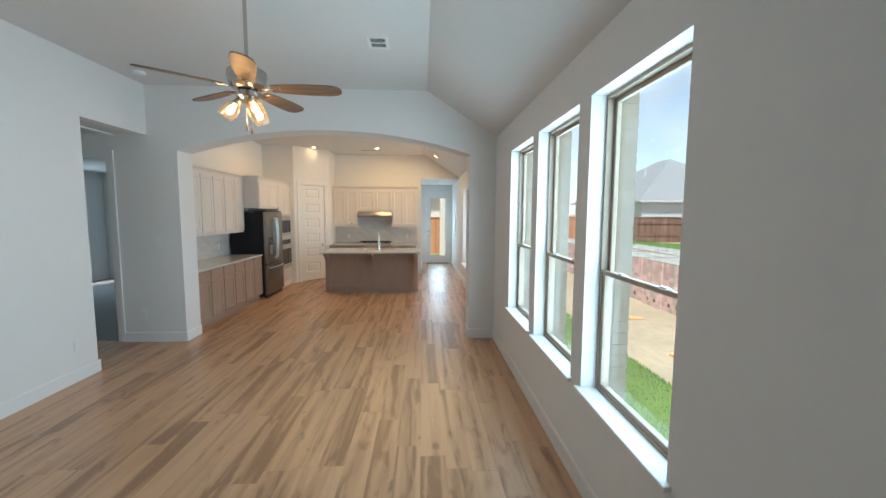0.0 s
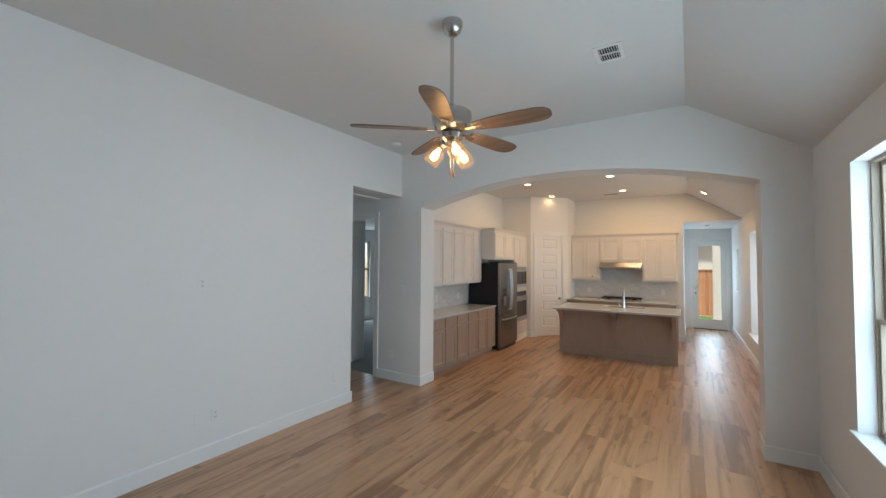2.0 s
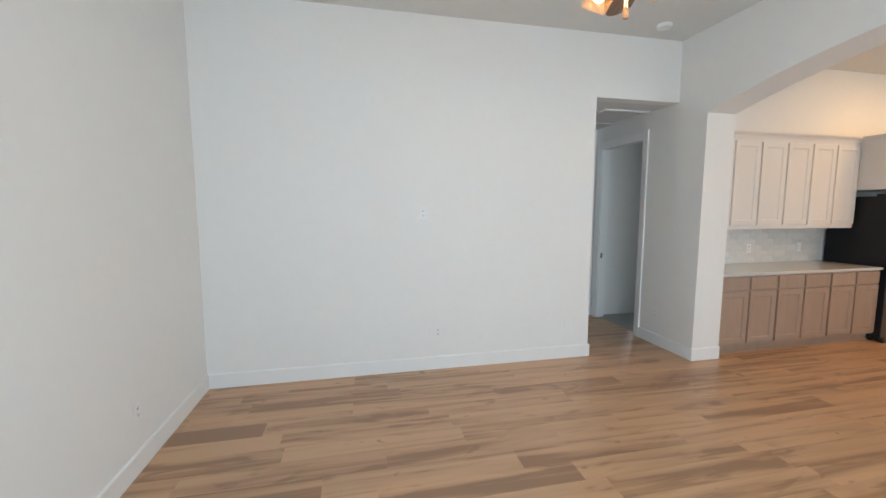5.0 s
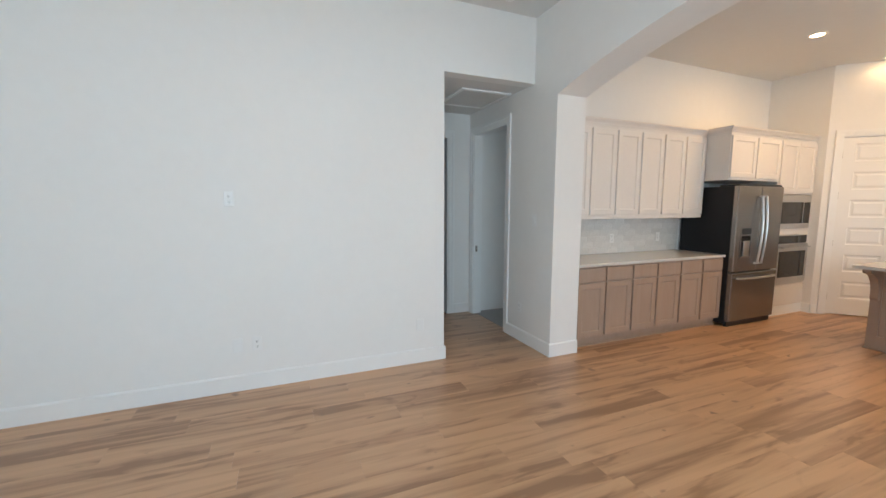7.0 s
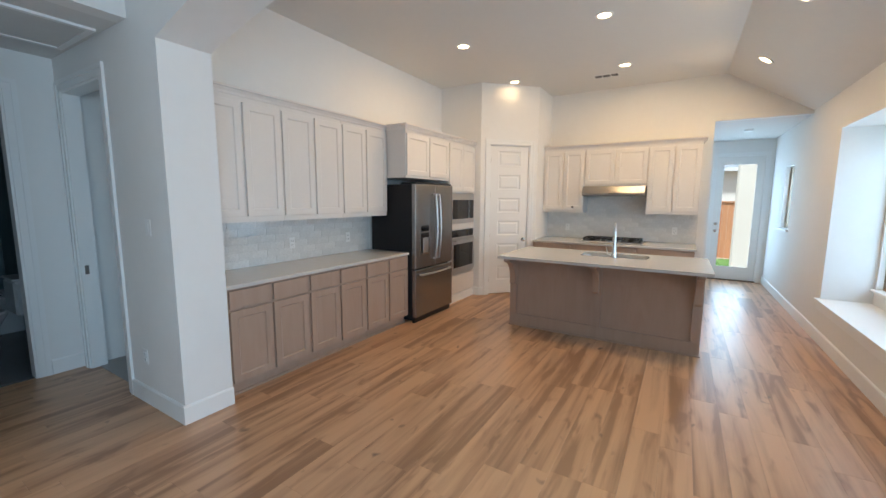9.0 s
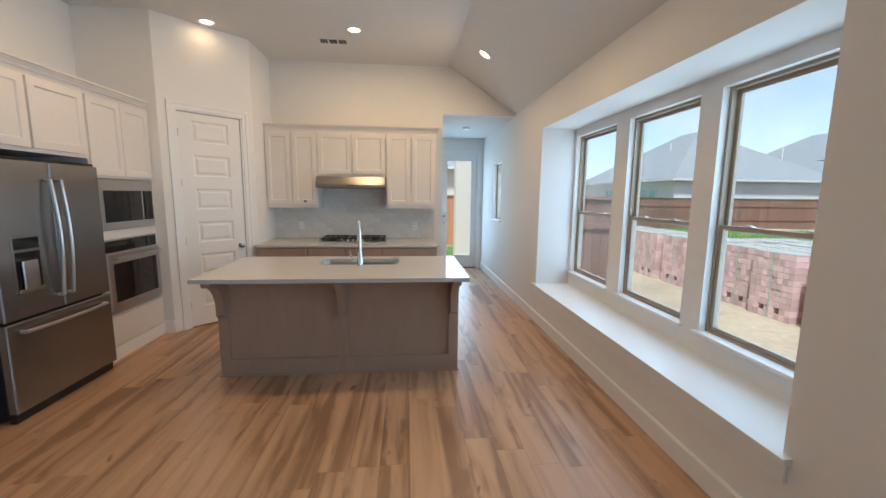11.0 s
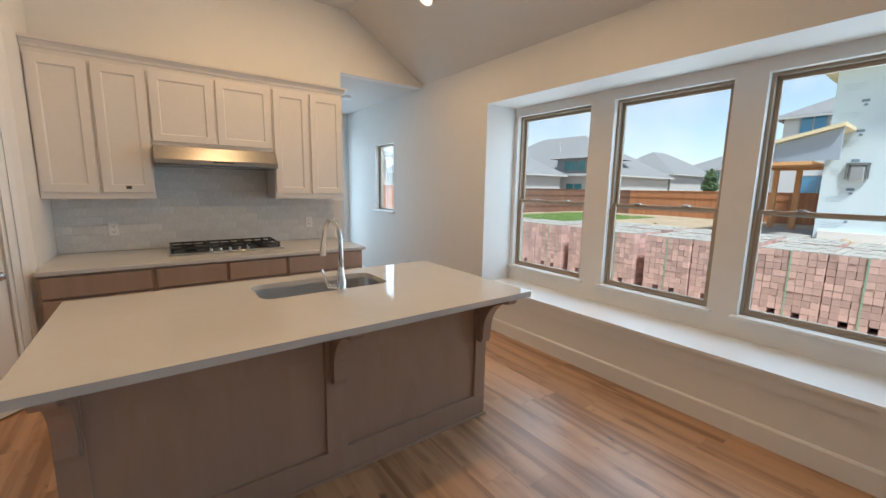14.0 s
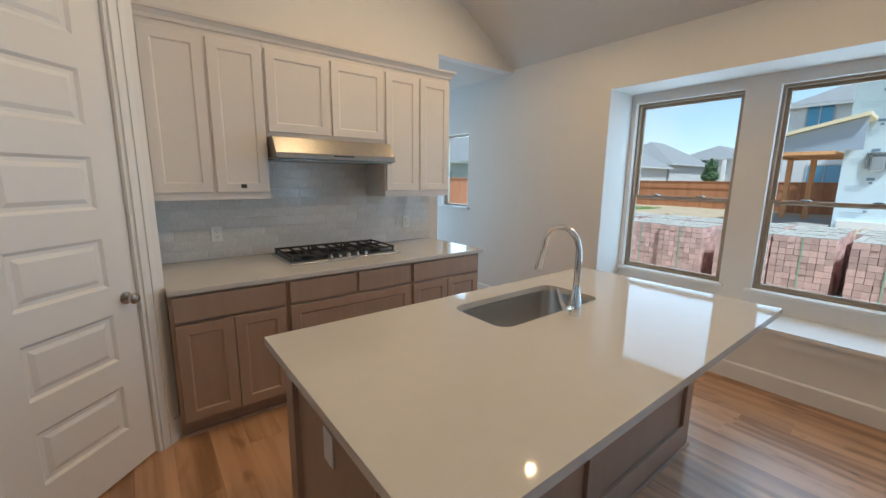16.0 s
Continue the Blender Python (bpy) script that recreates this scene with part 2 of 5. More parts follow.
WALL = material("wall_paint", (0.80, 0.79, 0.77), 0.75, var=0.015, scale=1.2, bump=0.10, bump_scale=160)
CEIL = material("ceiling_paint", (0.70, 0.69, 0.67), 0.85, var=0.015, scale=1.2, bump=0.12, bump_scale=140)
TRIM = material("trim_paint", (0.82, 0.82, 0.81), 0.38, var=0.01, scale=2, bump=0.03)
DOORP = material("door_paint", (0.80, 0.79, 0.77), 0.4, var=0.01, scale=2, bump=0.03)
UPPER = material("cabinet_paint", (0.74, 0.70, 0.66), 0.42, var=0.02, scale=3, bump=0.04)
LOWER = wood("stained_cabinet", (0.385, 0.278, 0.212), (0.355, 0.25, 0.187), 0.42, 2, stretch=8, scale=3.0, blotch=0.85, bump=0.02, tone=0.04)
PLANK = plank_wood("oak_plank", (0.57, 0.335, 0.18), (0.285, 0.148, 0.07), (0.17, 0.095, 0.055))
SUBFLOOR = material("joint_dark", (0.17, 0.105, 0.06), 0.8, var=0.1)
QUARTZ = material("quartz", (0.58, 0.565, 0.535), 0.05, var=0.025, scale=14, spec=0.24)
TILE = tinted("glazed_tile", (0.67, 0.665, 0.65), 0.045, 0.08, scale=5, bump=0.55, bump_scale=11)
GROUT = material("grout", (0.60, 0.595, 0.58), 0.9, var=0.05)
STEEL = material("brushed_steel", (0.55, 0.545, 0.54), 0.28, metal=1.0, var=0.03, scale=3)
DARKSTEEL = material("slate_steel", (0.30, 0.29, 0.28), 0.26, metal=0.9, var=0.04, scale=3)
SINKSTEEL = material("satin_sink_steel", (0.58, 0.58, 0.58), 0.30, metal=1.0, var=0.04, scale=3)
CHROME = material("chrome", (0.80, 0.80, 0.80), 0.06, metal=1.0, var=0.01)
NICKEL = material("brushed_nickel", (0.52, 0.49, 0.46), 0.25, metal=1.0, var=0.03)
BLACK = material("black_enamel", (0.015, 0.015, 0.017), 0.30, var=0.1)
BLACKGLASS = material("black_glass", (0.01, 0.01, 0.012), 0.05, var=0.02)
IRON = material("cast_iron", (0.02, 0.02, 0.021), 0.6, var=0.2, bump=0.2)
FRIDGESIDE = material("dark_grey_side", (0.016, 0.016, 0.018), 0.6, var=0.05, bump=0.05, spec=0.3)
BRONZE = material("tan_window_frame", (0.37, 0.30, 0.225), 0.45, var=0.03)
PLATE = material("white_plastic", (0.80, 0.80, 0.79), 0.3, var=0.01)
SLOT = material("slot_dark", (0.06, 0.06, 0.06), 0.6)
VENTDARK = material("vent_duct_shade", (0.03, 0.03, 0.03), 0.8)
GLASS = glass("window_glass", (0.97, 0.985, 0.985))
SHADEGLASS = glass("lamp_glass", (1.0, 0.96, 0.90), 0.02, glow=0.014)
BULB = emitter("warm_bulb", (1.0, 0.50, 0.17), 7)
CAN = emitter("can_lens", (1.0, 0.62, 0.29), 4.5)
BLADE = wood("fan_blade_walnut", (0.23, 0.15, 0.10), (0.10, 0.06, 0.04), 0.4, 0, stretch=16, tone=0.05)
CARPET = material("carpet", (0.36, 0.35, 0.34), 0.95, var=0.12, scale=60, bump=0.5, bump_scale=300)
BATHFLOOR = material("bath_tile", (0.16, 0.165, 0.17), 0.4, var=0.08)
PORCELAIN = material("porcelain", (0.78, 0.79, 0.79), 0.12, var=0.01)
THRESH = material("threshold", (0.16, 0.12, 0.09), 0.4, metal=0.4)
DIRT = material("dirt", (0.40, 0.315, 0.21), 0.95, var=0.28, scale=0.9, bump=0.9, bump_scale=14)
GRASSMAT = tinted("grass_blade", (0.15, 0.25, 0.05), 0.35, 0.7, scale=3, bump=0)
TURF = material("turf", (0.12, 0.19, 0.04), 0.9, var=0.35, scale=1.5, bump=0.6, bump_scale=60)
BRICK = tinted("red_brick", (0.63, 0.43, 0.385), 0.22, 0.85, scale=20)
CREAMBRICK = tinted("cream_brick", (0.64, 0.58, 0.47), 0.08, 0.85, scale=20)
STRAP = material("green_strap", (0.33, 0.50, 0.38), 0.4, var=0.05)
TOPSHEET = material("grey_brick_top", (0.40, 0.385, 0.345), 0.8, var=0.18, scale=4, bump=0.3)
CEDAR = wood("cedar_picket", (0.50, 0.225, 0.10), (0.36, 0.145, 0.06), 0.75, 2, stretch=10, scale=2, tone=0.3)
OLDWOOD = wood("brown_picket", (0.26, 0.14, 0.09), (0.15, 0.075, 0.05), 0.8, 2, stretch=10, scale=2, tone=0.3)
SHINGLE = material("shingle", (0.235, 0.24, 0.245), 0.9, var=0.16, scale=3, bump=0.5, bump_scale=20)
SIDING = material("pale_siding", (0.56, 0.56, 0.55), 0.8, var=0.05)
STUCCO = material("tan_wall", (0.60, 0.54, 0.46), 0.85, var=0.06)
# blue base colour stands in for the sky mirrored in the glass
SKYPANE = material("sky_reflection_pane", (0.10, 0.34, 0.56), 0.06, var=0.1, spec=0.8)
HOODSTEEL = material("brushed_hood_steel", (0.34, 0.325, 0.31), 0.33, metal=1.0, var=0.10, scale=5)
HOUSEGLASS = material("teal_pane", (0.06, 0.26, 0.30), 0.06, var=0.1, spec=0.8)
WRAP = material("house_wrap", (0.66, 0.79, 0.87), 0.5, var=0.04, scale=2, bump=0.3, bump_scale=6)
WRAPBAR = material("wrap_print", (0.22, 0.30, 0.40), 0.6)
LUMBER = wood("new_lumber", (0.78, 0.43, 0.20), (0.66, 0.34, 0.14), 0.7, 2, tone=0.1)
CREAMTRIM = material("cream_fascia", (0.78, 0.68, 0.45), 0.6, var=0.04)
COLUMNPAINT = material("pale_tan_render", (0.60, 0.53, 0.43), 0.85, var=0.05, scale=3, bump=0.15)
GABLEWRAP = material("blue_grey_sheet", (0.36, 0.42, 0.50), 0.6, var=0.05)
DORMERWALL = material("dormer_siding", (0.30, 0.31, 0.31), 0.8, var=0.05)
WRAPLINE = material("wrap_fine_print", (0.46, 0.56, 0.65), 0.6)
CONCRETE = material("concrete", (0.33, 0.32, 0.30), 0.85, var=0.08, bump=0.3)
LEAF = tinted("leaf", (0.12, 0.19, 0.085), 0.4, 0.7, scale=4, bump=0)
BARK = material("bark", (0.12, 0.09, 0.06), 0.9, var=0.25, bump=0.6)
# the unlit bathroom's bluish gloom is put into this wall colour
BATHSHADE = material("bath_wall_shade", (0.22, 0.29, 0.31), 0.8, var=0.03)

# ---- building helpers ----


def box(bm, x0, x1, y0, y1, z0, z1, bevel=0.0, seg=1):
    v = [bm.verts.new(p) for p in ((x0, y0, z0), (x1, y0, z0), (x1, y1, z0), (x0, y1, z0), (x0, y0, z1), (x1, y0, z1), (x1, y1, z1), (x0, y1, z1))]
    fs = [bm.faces.new([v[i] for i in f]) for f in ((0, 3, 2, 1), (4, 5, 6, 7), (0, 1, 5, 4), (1, 2, 6, 5), (2, 3, 7, 6), (3, 0, 4, 7))]
    if bevel:
        edges = list({e for f in fs for e in f.edges})
        bmesh.ops.bevel(bm, geom=edges, offset=bevel, segments=seg, affect='EDGES', profile=0.5)
    return v


def boxes(*rows, bevel=0.0):
    bm = bmesh.new()
    for r in rows:
        box(bm, *r, bevel=bevel)
    return bm


def prism(bm, outline, axis, a, b):
    """A closed outline of 2D points, drawn out along an axis from a to b."""
    def at(p, q):
        return {0: (q, p[0], p[1]), 1: (p[0], q, p[1]), 2: (p[0], p[1], q)}[axis]
    lo = [bm.verts.new(at(p, a)) for p in outline]
    hi = [bm.verts.new(at(p, b)) for p in outline]
    n = len(outline)
    bm.faces.new(lo)
    bm.faces.new(hi[::-1])
    for i in range(n):
        j = (i + 1) % n
        bm.faces.new((lo[j], lo[i], hi[i], hi[j]))
    bmesh.ops.recalc_face_normals(bm, faces=bm.faces[:])


def lathe(bm, profile, centre, seg=24, m=None):
    """Turns (radius, height) points about the z axis."""
    rings = []
    for r, z in profile:
        ring = []
        for i in range(seg):
            a = 2 * math.pi * i / seg
            p = Vector((r * math.cos(a), r * math.sin(a), z))
            if m is not None:
                p = m @ p
            ring.append(bm.verts.new(p + Vector(centre)))
        rings.append(ring)
    for lo, hi in zip(rings, rings[1:]):
        for i in range(seg):
            j = (i + 1) % seg
            bm.faces.new((lo[i], lo[j], hi[j], hi[i]))
    if profile[0][0] > 1e-4:
        bm.faces.new(rings[0][::-1])
    if profile[-1][0] > 1e-4:
        bm.faces.new(rings[-1])


def tube(bm, points, radius, seg=12):
    """A round bar along points."""
    pts = [Vector(p) for p in points]
    rings = []
    side = None
    for i, p in enumerate(pts):
        d = (pts[min(i + 1, len(pts) - 1)] - pts[max(i - 1, 0)]).normalized()
        if side is None:
            side = d.orthogonal().normalized()
        side = (side - d * side.dot(d)).normalized()
        up = d.cross(side)
        rad = radius[i] if isinstance(radius, (list, tuple)) else radius
        rings.append([bm.verts.new(p + rad * (math.cos(2 * math.pi * k / seg) * side + math.sin(2 * math.pi * k / seg) * up)) for k in range(seg)])
    for lo, hi in zip(rings, rings[1:]):
        for k in range(seg):
            j = (k + 1) % seg
            bm.faces.new((lo[k], lo[j], hi[j], hi[k]))
    bm.faces.new(rings[0][::-1])
    bm.faces.new(rings[-1])


def mesh_of(name, bm, mat, smooth=False):
    me = bpy.data.meshes.new(name)
    bmesh.ops.recalc_face_normals(bm, faces=bm.faces[:])
    bm.to_mesh(me)
    bm.free()
    me.materials.append(mat)
    if smooth:
        me.shade_smooth()
        me.set_sharp_from_angle(angle=radians(35))
    return me


BASES = {}


def thing(name, base, label, category, group="", kind=""):
    """An Empty at the base of a thing, which parents its parts."""
    ob = new(name)
    ob.empty_display_size = 0.1
    ob.matrix_world = Matrix.Translation(base)
    BASES[ob] = Vector(base)
    return tagged(ob, label, category, group, kind)


def part(name, bm, mat, parent, label="", smooth=False):
    """Links a bmesh, built in world metres, as one mesh under a thing or a part."""
    ob = new(name, mesh_of(name, bm, mat, smooth))
    ob.parent = parent
    if parent in BASES:
        ob.matrix_parent_inverse = Matrix.Translation(-BASES[parent])
    if label:
        ob["label"] = label
    return ob


def solid(name, bm, mat, label, category, kind="", group="", smooth=False):
    """A thing that is one mesh."""
    return tagged(new(name, mesh_of(name, bm, mat, smooth)), label, category, group, kind)


# ---- the structure ----
FLAT = 3.39
FOLD = 0.13
SLOPE = 0.629
WX = -3.515   # west wall of the living room
EX = 1.08     # east wall of the living room
KE = 1.115    # east wall of the kitchen
KX = -3.83    # west wall of the kitchen
AY0, AY1 = 5.20, 5.54   # arch wall
BY = 11.09    # back wall of the kitchen


def ceiling_at(x):
    return FLAT - max(0.0, x - FOLD) * SLOPE


def structure(name, bm, mat, label, category, smooth=False):
    return solid(name, bm, mat, label, category, "structure", smooth=smooth)


def holed_x(x0, x1, ya, yb, z0, z1, holes):
    """A wall in a plane of constant x, with rectangular openings (y0, y1, z0, z1) in order of y."""
    bm = bmesh.new()
    y = ya
    for a, b, c, d in holes:
        box(bm, x0, x1, y, a, z0, z1)
        if c > z0:
            box(bm, x0, x1, a, b, z0, c)
        if d < z1:
            box(bm, x0, x1, a, b, d, z1)
        y = b
    box(bm, x0, x1, y, yb, z0, z1)
    return bm


LZ0, LZ1 = 0.655, 2.47
KZ0, KZ1 = 0.645, 2.272
NY0, NY1, NZ0, NZ1, NX = 6.60, 9.86, 0.483, 2.36, 1.53

structure("wall_west", boxes((WX - 0.14, WX, 0.27, 4.20, 0, 3.45), (WX - 0.14, WX, 4.20, AY0, 2.755, 3.45)), WALL, "smooth white painted living room wall", "wall")
structure("wall_south", boxes((WX, -0.75, 0.27, 0.41, 0, 3.45)), WALL, "white painted wall beside the entry", "wall")
structure("wall_entry", boxes((-0.89, -0.75, -2.6, 0.27, 0, 3.45), (-0.89, 1.25, -2.74, -2.6, 0, 3.45)), WALL, "plain white painted entry walls", "wall")
structure("wall_east", holed_x(EX, 1.25, -2.6, 5.35, 0, 2.80, [(a, b, LZ0, LZ1) for a, b in LIVING_WINDOWS]), WALL, "white painted wall with three tall windows", "wall")
bm = holed_x(KE, 1.25, 5.35, 13.64, 0, 2.80, [(NY0, NY1, NZ0 - 0.03, NZ1), (11.84, 12.42, 1.14, 2.13)])
structure("wall_east_kitchen", bm, WALL, "white painted kitchen wall with a deep window recess", "wall")
bm = holed_x(NX, 1.66, NY0 - 0.14, NY1 + 0.14, 0, 2.52, [(a, min(b, NY1 - 0.005), KZ0, KZ1) for a, b in KITCHEN_WINDOWS])
box(bm, 1.25, NX, NY0 - 0.14, NY0, 0, 2.52)
box(bm, 1.25, NX, NY1, NY1 + 0.14, 0, 2.52)
box(bm, 1.25, NX, NY0, NY1, NZ1, 2.52)
box(bm, 1.25, NX, NY0, NY1, 0, NZ0 - 0.03)
structure("wall_window_recess", bm, WALL, "white painted window recess with three openings", "wall")

# arch wall between living room and kitchen
bm = bmesh.new()
AXL, AXR, SPRING, RISE = -3.145, 0.715, 2.565, 0.29
half = (AXR - AXL) / 2
R = (half * half + RISE * RISE) / (2 * RISE)
box(bm, -3.83, AXL, AY0, AY1, 0, SPRING)
box(bm, AXR, KE, AY0, AY1, 0, SPRING)
steps = 48
xs = [-3.83] + [AXL + (AXR - AXL) * i / steps for i in range(steps + 1)] + [KE]


def arch_low(x):
    if x <= AXL + 1e-6 or x >= AXR - 1e-6:
        return SPRING
    d = x - (AXL + AXR) / 2
    return SPRING + RISE - R + math.sqrt(R * R - d * d)


xs = sorted(xs + [FOLD])
rows = [[bm.verts.new(p) for p in ((x, AY0, arch_low(x)), (x, AY0, ceiling_at(x) + 0.05), (x, AY1, ceiling_at(x) + 0.05), (x, AY1, arch_low(x)))] for x in xs]
for p, q in zip(rows, rows[1:]):
    for k in range(4):
        j = (k + 1) % 4
        bm.faces.new((p[k], q[k], q[j], p[j]))
structure("wall_arch", bm, WALL, "white painted wall with a wide low arch to the kitchen", "wall")

structure("wall_west_kitchen", boxes((KX - 0.12, KX, AY1 - 0.02, 9.81, 0, 3.45)), WALL, "white painted kitchen wall behind the long counter", "wall")
structure("wall_oven_end", boxes((KX, -3.09, 9.69, 9.81, 0, 3.45)), WALL, "short white painted wall beside the oven", "wall")
structure("wall_back", boxes((-2.51, 0.035, BY, BY + 0.12, 0, 3.45), (0.035, KE, BY, BY + 0.12, 2.735, 3.45), (-2.51, -2.39, 10.39, BY, 0, 3.45)), WALL,
          "white painted kitchen back wall with a passage opening", "wall")
PANTRY = Matrix.Translation((-3.09, 9.69, 0)) @ Matrix.Rotation(radians(45), 4, 'Z')
bm = boxes((0, 0.155, 0, 0.12, 0, 3.45), (0.855, 0.99, 0, 0.12, 0, 3.45), (0.155, 0.855, 0, 0.12, 2.46, 3.45))
bm.transform(PANTRY)
structure("wall_pantry", bm, WALL, "white painted angled wall around the pantry door", "wall")
structure("wall_pantry_inside", boxes((-3.9, -2.5, 11.0, 11.12, 0, 3.45), (-3.9, -3.78, 9.81, 11.0, 0, 3.45)), WALL, "plain pantry walls behind the door", "wall")

structure("wall_passage", boxes((-0.085, 0.035, BY + 0.12, 13.5, 0, 2.9)), WALL, "white painted passage wall", "wall")
structure("wall_passage_end", boxes((-0.085, 0.22, 13.5, 13.64, 0, 2.9), (1.01, KE, 13.5, 13.64, 0, 2.9), (0.22, 1.01, 13.5, 13.64, 2.45, 2.9)), WALL, "white painted wall around the back door", "wall")
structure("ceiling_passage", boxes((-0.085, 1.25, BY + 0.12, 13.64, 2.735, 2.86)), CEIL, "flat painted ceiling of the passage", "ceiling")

bm = bmesh.new()
prism(bm, [(-4.0, FLAT), (FOLD, FLAT), (1.30, ceiling_at(1.30)), (1.30, ceiling_at(1.30) + 0.16), (FOLD, FLAT + 0.16), (-4.0, FLAT + 0.16)], 1, -2.8, BY + 0.14)
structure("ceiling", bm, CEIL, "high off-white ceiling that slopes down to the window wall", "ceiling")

# hall, bathroom and bedroom behind the west wall
HX = -5.0
structure("wall_hall_north", boxes((-4.03, -3.83, AY0, AY0 + 0.12, 0, 2.9), (-5.12, -4.87, AY0, AY0 + 0.12, 0, 2.9), (-4.87, -4.03, AY0, AY0 + 0.12, 2.47, 2.9)), WALL, "white painted hall wall with the bedroom doorway", "wall")
structure("wall_hall_end", boxes((HX - 0.12, HX, 4.88, AY0, 0, 2.9), (HX - 0.12, HX, 4.06, 4.12, 0, 2.9), (HX - 0.12, HX, 4.12, 4.88, 2.44, 2.9)), WALL, "white painted hall end wall with the bathroom doorway", "wall")
structure("wall_hall_south", boxes((HX, WX - 0.14, 4.06, 4.20, 0, 2.9)), WALL, "white painted hall wall", "wall")
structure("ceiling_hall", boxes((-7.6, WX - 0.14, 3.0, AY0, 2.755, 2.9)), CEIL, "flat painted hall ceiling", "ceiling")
structure("wall_bathroom", boxes((-7.5, HX - 0.12, 5.20, 5.32, 0, 2.9), (-7.6, -7.5, 3.1, 5.32, 0, 2.9), (-7.5, HX - 0.12, 3.0, 3.12, 0, 2.9), (HX - 0.24, HX - 0.12, 3.12, 4.06, 0, 2.9)), BATHSHADE, "bathroom walls with unlit blue-grey shade put into their colour", "wall")
structure("floor_bathroom", boxes((-7.5, HX - 0.06, 3.1, 5.2, -0.05, 0.0)), BATHFLOOR, "dark grey tiled bathroom floor", "floor")
structure("wall_bedroom", boxes((-8.34, -8.2, 5.32, 8.5, 0, 2.9), (-8.34, -8.2, 9.6, 10.6, 0, 2.9), (-8.34, -8.2, 8.5, 9.6, 0, 0.7), (-8.34, -8.2, 8.5, 9.6, 2.4, 2.9),
                                (-8.2, KX - 0.12, 10.5, 10.6, 0, 2.9), (-8.2, -7.5, 5.2, 5.32, 0, 2.9), (-5.07, -4.95, 5.32, 5.95, 0, 2.757)), WALL, "white painted bedroom walls with a window", "wall")
structure("ceiling_bedroom", boxes((-8.34, KX - 0.12, AY0 + 0.02, 10.6, 2.757, 2.9)), CEIL, "flat painted bedroom ceiling", "ceiling")
structure("floor_bedroom", boxes((-8.2, KX - 0.12, AY0 + 0.06, 10.5, -0.05, 0.004)), CARPET, "grey carpeted bedroom floor", "floor")


def baseboard(x0, y0, x1, y1, nx, ny, h=0.135, th=0.015):
    """A painted board with a chamfered top along a wall; (nx, ny) points into the room."""
    d = Vector((x1 - x0, y1 - y0, 0))
    n = Vector((nx, ny, 0)).normalized()
    bm = bmesh.new()
    prism(bm, [(0, 0), (th, 0), (th, h - 0.012), (th * 0.45, h), (0, h)], 0, 0, d.length)
    rot = Matrix((d.normalized(), n, Vector((0, 0, 1)))).transposed().to_4x4()
    bm.transform(Matrix.Translation((x0, y0, 0)) @ rot)
    structure("baseboard", bm, TRIM, "white painted baseboard along the wall", "baseboard")


for r in ((WX, 0.425, WX, 4.20, 1, 0), (WX - 0.14, 4.20, WX + 0.015, 4.20, 0, 1), (WX, 0.41, -0.75, 0.41, 0, 1), (-0.75, -2.6, -0.75, 0.425, 1, 0),
          (-3.955, AY0, AXL, AY0, 0, -1), (AXL, AY0 - 0.015, AXL, AY1, 1, 0), (AXR, AY0, EX, AY0, 0, -1), (AXR, AY1, AXR, AY0 - 0.015, -1, 0), (AXR, AY1, KE, AY1, 0, 1),
          (EX, 5.185, EX, -2.6, -1, 0), (KE, 13.5, KE, AY1 + 0.015, -1, 0), (0.035, BY - 0.015, 0.035, 13.5, 1, 0), (-0.10, BY, 0.05, BY, 0, -1),
          (-5.0, 4.97, -5.0, AY0, 1, 0), (-3.2, 9.69, -3.09, 9.69, 0, -1)):
    baseboard(*r)


def casing(name, label, m, w, h, cw=0.085, th=0.018, jamb=0.12, jamb_mat=None):
    """Flat painted casing and jamb around an opening w wide and h high, in a wall whose face is y = 0."""
    inner = cw * 0.58
    bm = boxes((-cw, -inner, -th, 0, 0, h + inner), (-inner, 0, -th * 0.6, 0, 0, h), (w + inner, w + cw, -th, 0, 0, h + inner), (w, w + inner, -th * 0.6, 0, 0, h),
               (-cw, w + cw, -th - 0.001, 0, h + inner, h + cw), (-inner, w + inner, -th * 0.6 - 0.001, 0, h, h + inner),
               (0, 0.018, 0, jamb, 0, h - 0.018), (w - 0.018, w, 0, jamb, 0, h - 0.018), (0, w, 0, jamb, h - 0.018, h))
    bm.transform(m)
    return structure(name, bm, jamb_mat or TRIM, label, "door trim")


casing("door_trim_pantry", "white painted casing around the pantry door", PANTRY @ Matrix.Translation((0.155, 0, 0)), 0.70, 2.46, cw=0.075)
for s in (0.0, 0.932):
    bm = boxes((s, s + 0.07 if s == 0 else 0.985, -0.015, 0, 0, 0.135))
    bm.transform(PANTRY)
    structure("baseboard", bm, TRIM, "white painted baseboard along the wall", "baseboard")
casing("door_trim_bedroom", "white painted casing around the bedroom doorway", Matrix.Translation((-4.87, AY0, 0)), 0.84, 2.47)
casing("door_trim_bathroom", "white painted casing around the bathroom doorway", Matrix.Translation((HX, 4.12, 0)) @ Matrix.Rotation(radians(90), 4, 'Z'), 0.76, 2.44)
casing("door_trim_back", "pale painted casing around the back door", Matrix.Translation((0.22, 13.5, 0)), 0.79, 2.45, cw=0.05)

# ---- windows ----


